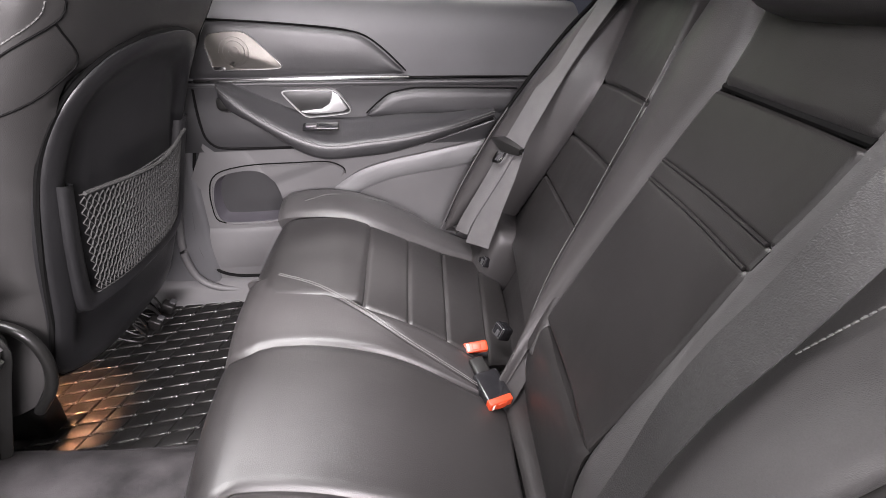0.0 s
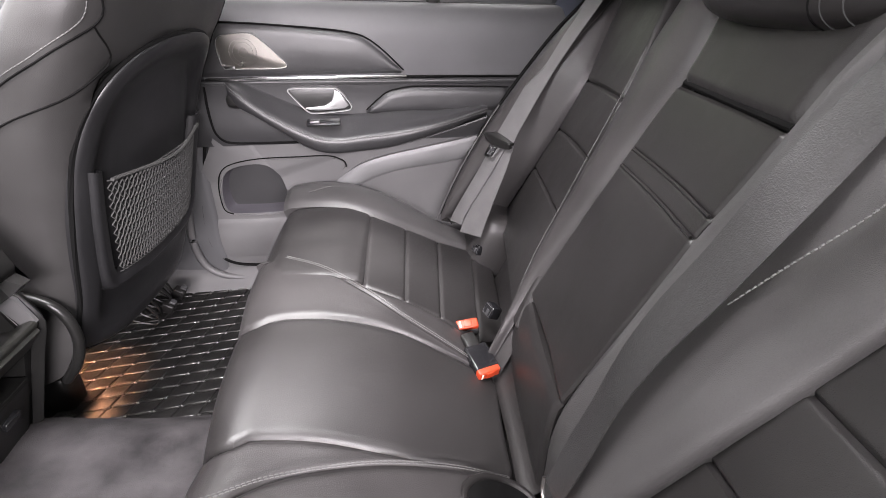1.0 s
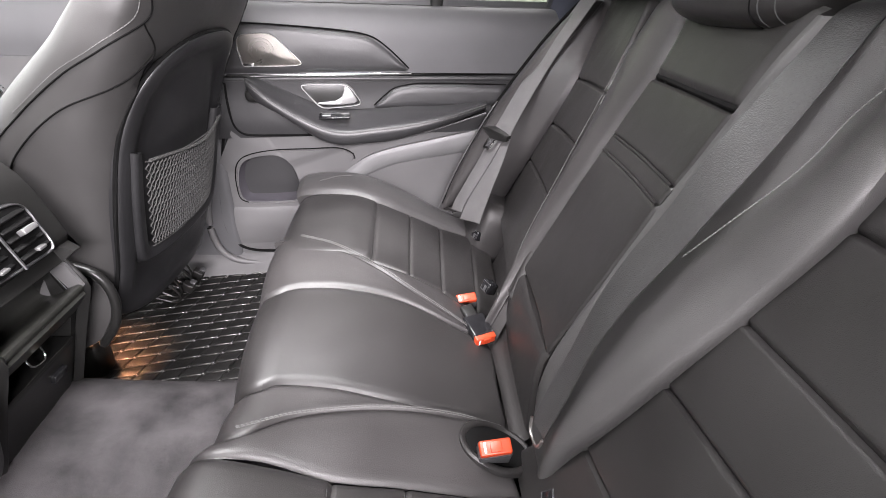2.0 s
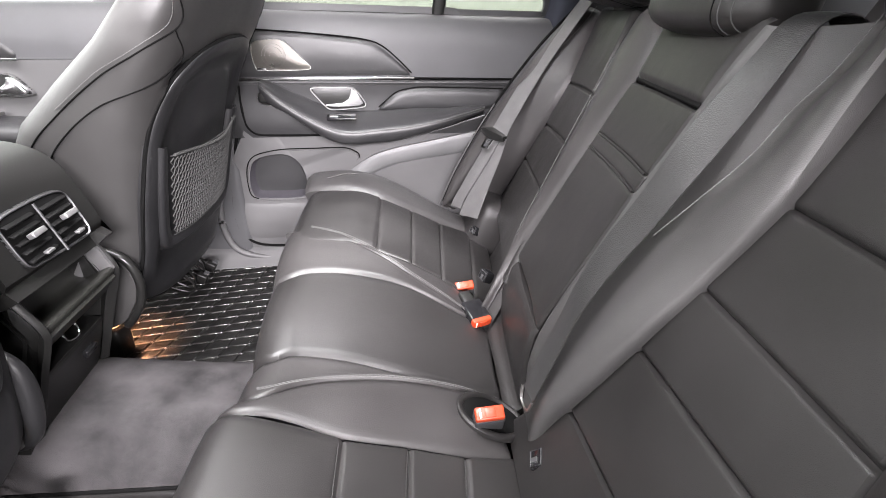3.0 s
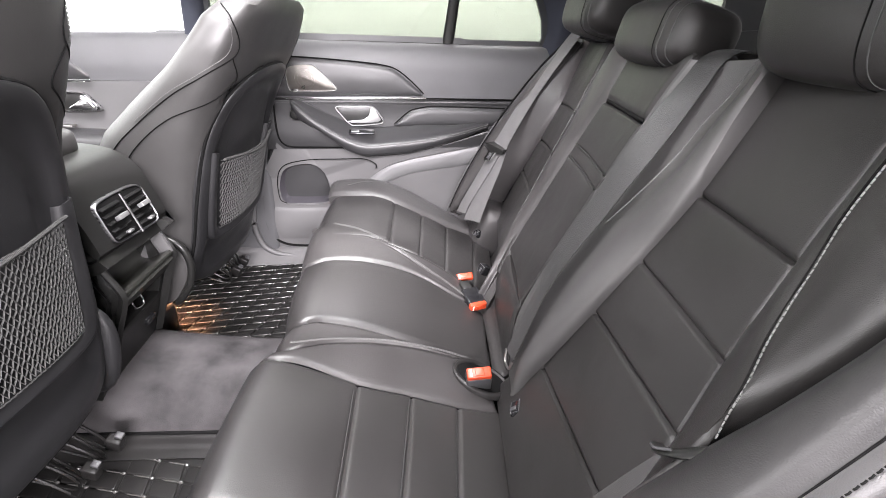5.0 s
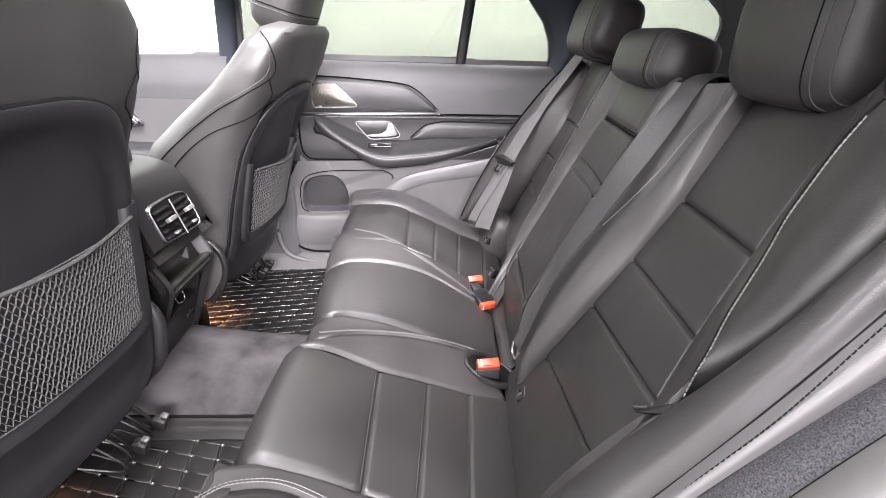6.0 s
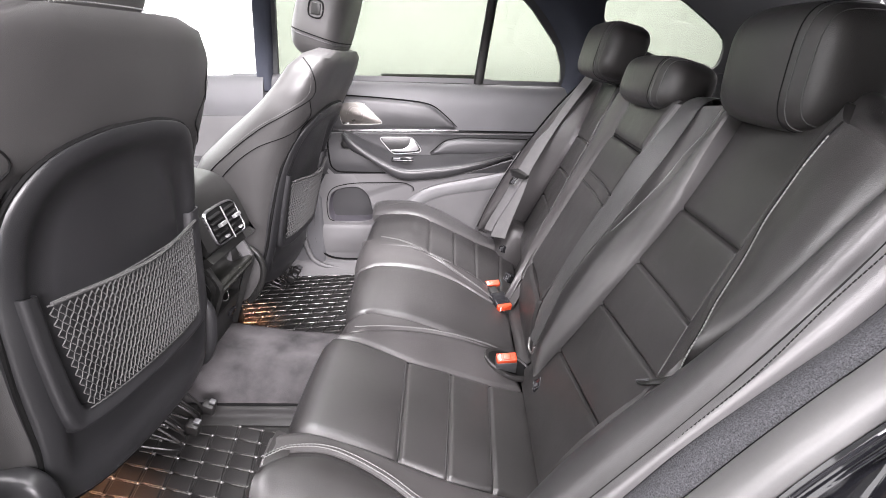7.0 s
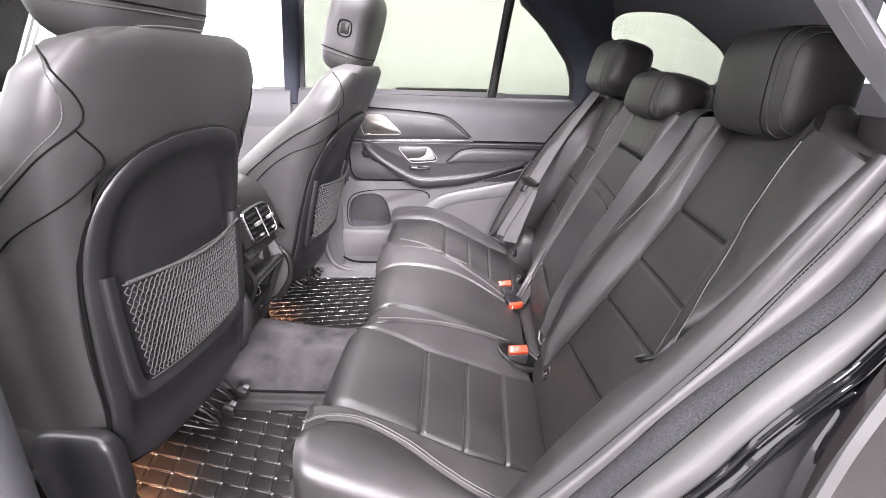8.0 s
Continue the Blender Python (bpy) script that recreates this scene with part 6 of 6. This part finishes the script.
# ---- belts and buckles ----
def strap(name, left, right, thick, mat, parent, label=""):
    return sheet(name, [[Vector(p) for p in left], [(Vector(a) + Vector(b)) / 2 + Vector((-0.001, 0, 0.001)) for a, b in zip(left, right)], [Vector(p) for p in right]], mat, parent, (-0.8, -0.2, 0.5), thick, 60, 6, label)


belt_m = thing("seat_belt", (0.16, -0.25, 0.30), "grey webbing seat belt across the middle backrest, shade put into its colour", "seat belt", "rear seat belts")
mbelt_r = [(0.520, -0.196, 0.680), (0.484, -0.193, 0.738), (0.446, -0.190, 0.737), (0.430, -0.190, 0.715), (0.374, -0.194, 0.615), (0.320, -0.199, 0.542), (0.285, -0.199, 0.488), (0.248, -0.197, 0.429), (0.210, -0.203, 0.362), (0.187, -0.210, 0.300), (0.163, -0.212, 0.228)]
mbelt_l = [(0.505, -0.160, 0.680), (0.468, -0.157, 0.738), (0.427, -0.155, 0.737), (0.410, -0.153, 0.713), (0.366, -0.156, 0.652), (0.327, -0.157, 0.592), (0.294, -0.156, 0.533), (0.258, -0.154, 0.473), (0.228, -0.156, 0.411), (0.198, -0.165, 0.334), (0.178, -0.170, 0.285), (0.158, -0.177, 0.228)]


def proud(p):
    """Lifts the belt clear of the padding, more towards its top."""
    return p + Vector((-0.009, -0.002, 0.003)) + Vector((-0.75, -0.3, 0.45)) * 0.010 * min(1.0, max(0.0, (p.z - 0.50) / 0.10))


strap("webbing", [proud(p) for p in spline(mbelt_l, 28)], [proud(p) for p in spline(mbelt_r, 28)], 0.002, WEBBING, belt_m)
tube("anchor_loop", [(0.150, -0.170, 0.225), (0.148, -0.178, 0.205), (0.150, -0.205, 0.206), (0.154, -0.212, 0.226)], 0.0025, STEEL, belt_m, 16, 8, label="small steel anchor loop")

belt_f = thing("seat_belt", (0.2, 0.64, 0.30), "grey webbing seat belt with chrome tongue beside the door, light put into its colour", "seat belt", "rear seat belts")
cl = [Vector((0.478, 0.675, 0.80)), Vector((0.398, 0.655, 0.70)), Vector((0.308, 0.630, 0.58)), Vector((0.230, 0.605, 0.455)), Vector((0.209, 0.603, 0.415))]
cr = [p + Vector((0.024 + 0.004 * k, -0.054, 0.012)) for k, p in enumerate(cl)]
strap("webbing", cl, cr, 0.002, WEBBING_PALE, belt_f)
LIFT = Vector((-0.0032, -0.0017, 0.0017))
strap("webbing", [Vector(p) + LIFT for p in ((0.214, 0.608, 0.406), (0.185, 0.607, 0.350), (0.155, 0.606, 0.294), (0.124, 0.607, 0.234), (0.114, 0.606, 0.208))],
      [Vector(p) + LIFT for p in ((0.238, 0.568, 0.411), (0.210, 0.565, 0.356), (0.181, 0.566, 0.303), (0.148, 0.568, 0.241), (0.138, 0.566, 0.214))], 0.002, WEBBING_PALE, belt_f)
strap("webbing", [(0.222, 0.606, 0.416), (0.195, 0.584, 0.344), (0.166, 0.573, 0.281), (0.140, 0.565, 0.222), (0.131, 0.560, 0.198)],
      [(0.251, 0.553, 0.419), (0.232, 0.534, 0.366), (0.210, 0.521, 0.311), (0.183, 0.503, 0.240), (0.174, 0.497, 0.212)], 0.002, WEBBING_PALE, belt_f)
G = Vector((-0.010, -0.006, 0.006))
tg = sheet("tongue_grip", [[Vector(p) + G * k for p in row] for k, row in ((0.4, ((0.212, 0.636, 0.430), (0.228, 0.610, 0.438), (0.243, 0.580, 0.434), (0.256, 0.552, 0.426))), (1.6, ((0.206, 0.636, 0.424), (0.222, 0.608, 0.426), (0.237, 0.578, 0.423), (0.254, 0.548, 0.419))),
           (1.0, ((0.205, 0.634, 0.419), (0.216, 0.604, 0.408), (0.231, 0.576, 0.406), (0.249, 0.546, 0.410))))], PLASTIC, belt_f, (-0.8, -0.4, 0.4), 0.008, 24, 10, "black plastic tongue grip")
plate("tongue", [(-0.016, 0.0), (0.016, 0.0), (0.016, -0.026), (0.008, -0.030), (-0.010, -0.030), (-0.016, -0.026)], lambda a, b, h: Vector((0.219 + 0.45 * a + 0.52 * b, 0.586 - 0.87 * a, 0.408 + 0.06 * a + 0.85 * b)) + LIFT * 2.2 + Vector((-0.8, -0.43, 0.43)) * h, CHROME, tg, 0.003, 0.001, 48, "chrome belt tongue", smooth_line=False)
plate("tongue_slot", [(-0.004, -0.006), (0.008, -0.006), (0.006, -0.023), (-0.006, -0.023)], lambda a, b, h: Vector((0.219 + 0.45 * a + 0.52 * b, 0.586 - 0.87 * a, 0.408 + 0.06 * a + 0.85 * b)) + LIFT * 2.2 + Vector((-0.8, -0.43, 0.43)) * (h + 0.0032), BUCKLE, tg, 0.001, 0.0003, 32, smooth_line=False)


def buckle(c, m, label, body, half, well=0.0):
    """A buckle whose button caps its end, along the local z."""
    b = thing("seat_belt_buckle", c, label, "buckle", "rear belt buckles")
    r, c = m.to_3x3(), Vector(c)
    v, f = box(c + r @ Vector((0, 0, -0.022)), (half[0], half[1], 0.026), 0.004, m)
    part("buckle_body", v, f, body, b)
    v, f = box(c + r @ Vector((0, 0, 0.006)), (half[0] - 0.001, half[1] - 0.0015, 0.0075), 0.003, m)
    bt = part("release_button", v, f, RED, b, "orange red release button")
    v, f = box(c + r @ Vector((0.001, 0, 0.0135)), (half[0] * 0.35, half[1] * 0.62, 0.0016), 0.001, m)
    part("button_ridge", v, f, RED, bt)
    # White bar: a strip on the far button, a painted highlight on the near.
    v, f = box(c + r @ Vector((-half[0] * 0.62, 0, 0.0136)), (0.0016, half[1] * 0.6, 0.0004), 0.0002, m)
    part("white_bar", v, f, WHITE, bt)
    v, f = box(c + r @ Vector((0, 0, -0.060)), (half[0] * 0.6, half[1] * 0.6, 0.02), 0.004, m)
    part("stalk", v, f, PLASTIC, b)
    return b


buckle((0.104, 0.200, 0.175), pose(0, 0, 0, 28, -6, 4), "grey belt buckle with red button, upright on the seat", BUCKLE, (0.022, 0.011))
buckle((0.124, 0.092, 0.164), pose(0, 0, 0, 104, 0, 20), "black belt buckle with orange button, tilted in its slot", GLOSS, (0.022, 0.011))
buckle((0.101, -0.170, 0.164), pose(0, 0, 0, 26, -4, 2), "grey belt buckle with orange red button in a leather well", BUCKLE, (0.0245, 0.0125))
ring = []
for k in range(16):
    w = 2 * math.pi * k / 16
    ring.append((0.112 + 0.052 * math.cos(w), -0.140 + 0.034 * math.sin(w)))
# Flat near-black plate stands in for the well's shaded hollow.
plate("buckle_well", ring, lambda a, b, h: mc(a, b, h + 0.009), SEAM, near_seat, 0.003, 0.001, 48, "flat black oval for the shaded inside of the buckle well")
rim("well_rim", [(0.112 + (a - 0.112) * 1.14, -0.140 + (b + 0.140) * 1.2) for a, b in ring], lambda a, b, h: mc(a, b, h + 0.008), LEATHER, near_seat, 0.010, 0.008, 64, "rounded leather rim")


def child_anchor(c, m):
    a = thing("child_seat_anchor", c, "small black plastic child seat anchor guide", "anchor", "child seat anchors")
    r = m.to_3x3()
    v, f = box(c, (0.012, 0.015, 0.013), 0.004, m)
    part("guide", v, f, GLOSS, a)
    mouth = [(-0.0122, -0.012, -0.010), (-0.0122, 0.012, -0.010), (-0.0122, 0.012, 0.010), (-0.0122, -0.012, 0.010)]
    v, f = tube_data([Vector(c) + r @ Vector(p) for p in mouth], 0.0011, 6, True)
    part("mouth_rim", v, f, BUCKLE, a, "grey rim round the guide's mouth")
    v, f = box(Vector(c) + r @ Vector((-0.0125, -0.003, -0.003)), (0.0015, 0.004, 0.006), 0.001, m)
    part("flap", v, f, BUCKLE, a)
    return a


child_anchor((0.160, 0.240, 0.180), pose(0, 0, 0, 0, 24, 18))
child_anchor((0.178, 0.535, 0.160), pose(0, 0, 0, 0, 24, 18))
child_anchor((0.166, -0.252, 0.152), pose(0, 0, 0, 20, 40, 0))

slot = thing("belt_slot", (0.226, -0.61, 0.44), "black plastic strap slot at the seat's side", "strap slot")
v, f = tube_data(spline([Vector((0.222, -0.572, 0.404)), Vector((0.215, -0.590, 0.417)), Vector((0.222, -0.608, 0.432)), Vector((0.238, -0.622, 0.448))], 16), 0.0075, 10, False, 0.5)
part("slot_body", v, f, PLASTIC, slot)
tube("slot_lip", [(0.213, -0.576, 0.411), (0.207, -0.592, 0.423), (0.213, -0.606, 0.435)], 0.0016, BUCKLE, slot, 16, 6, label="thin grey lip")
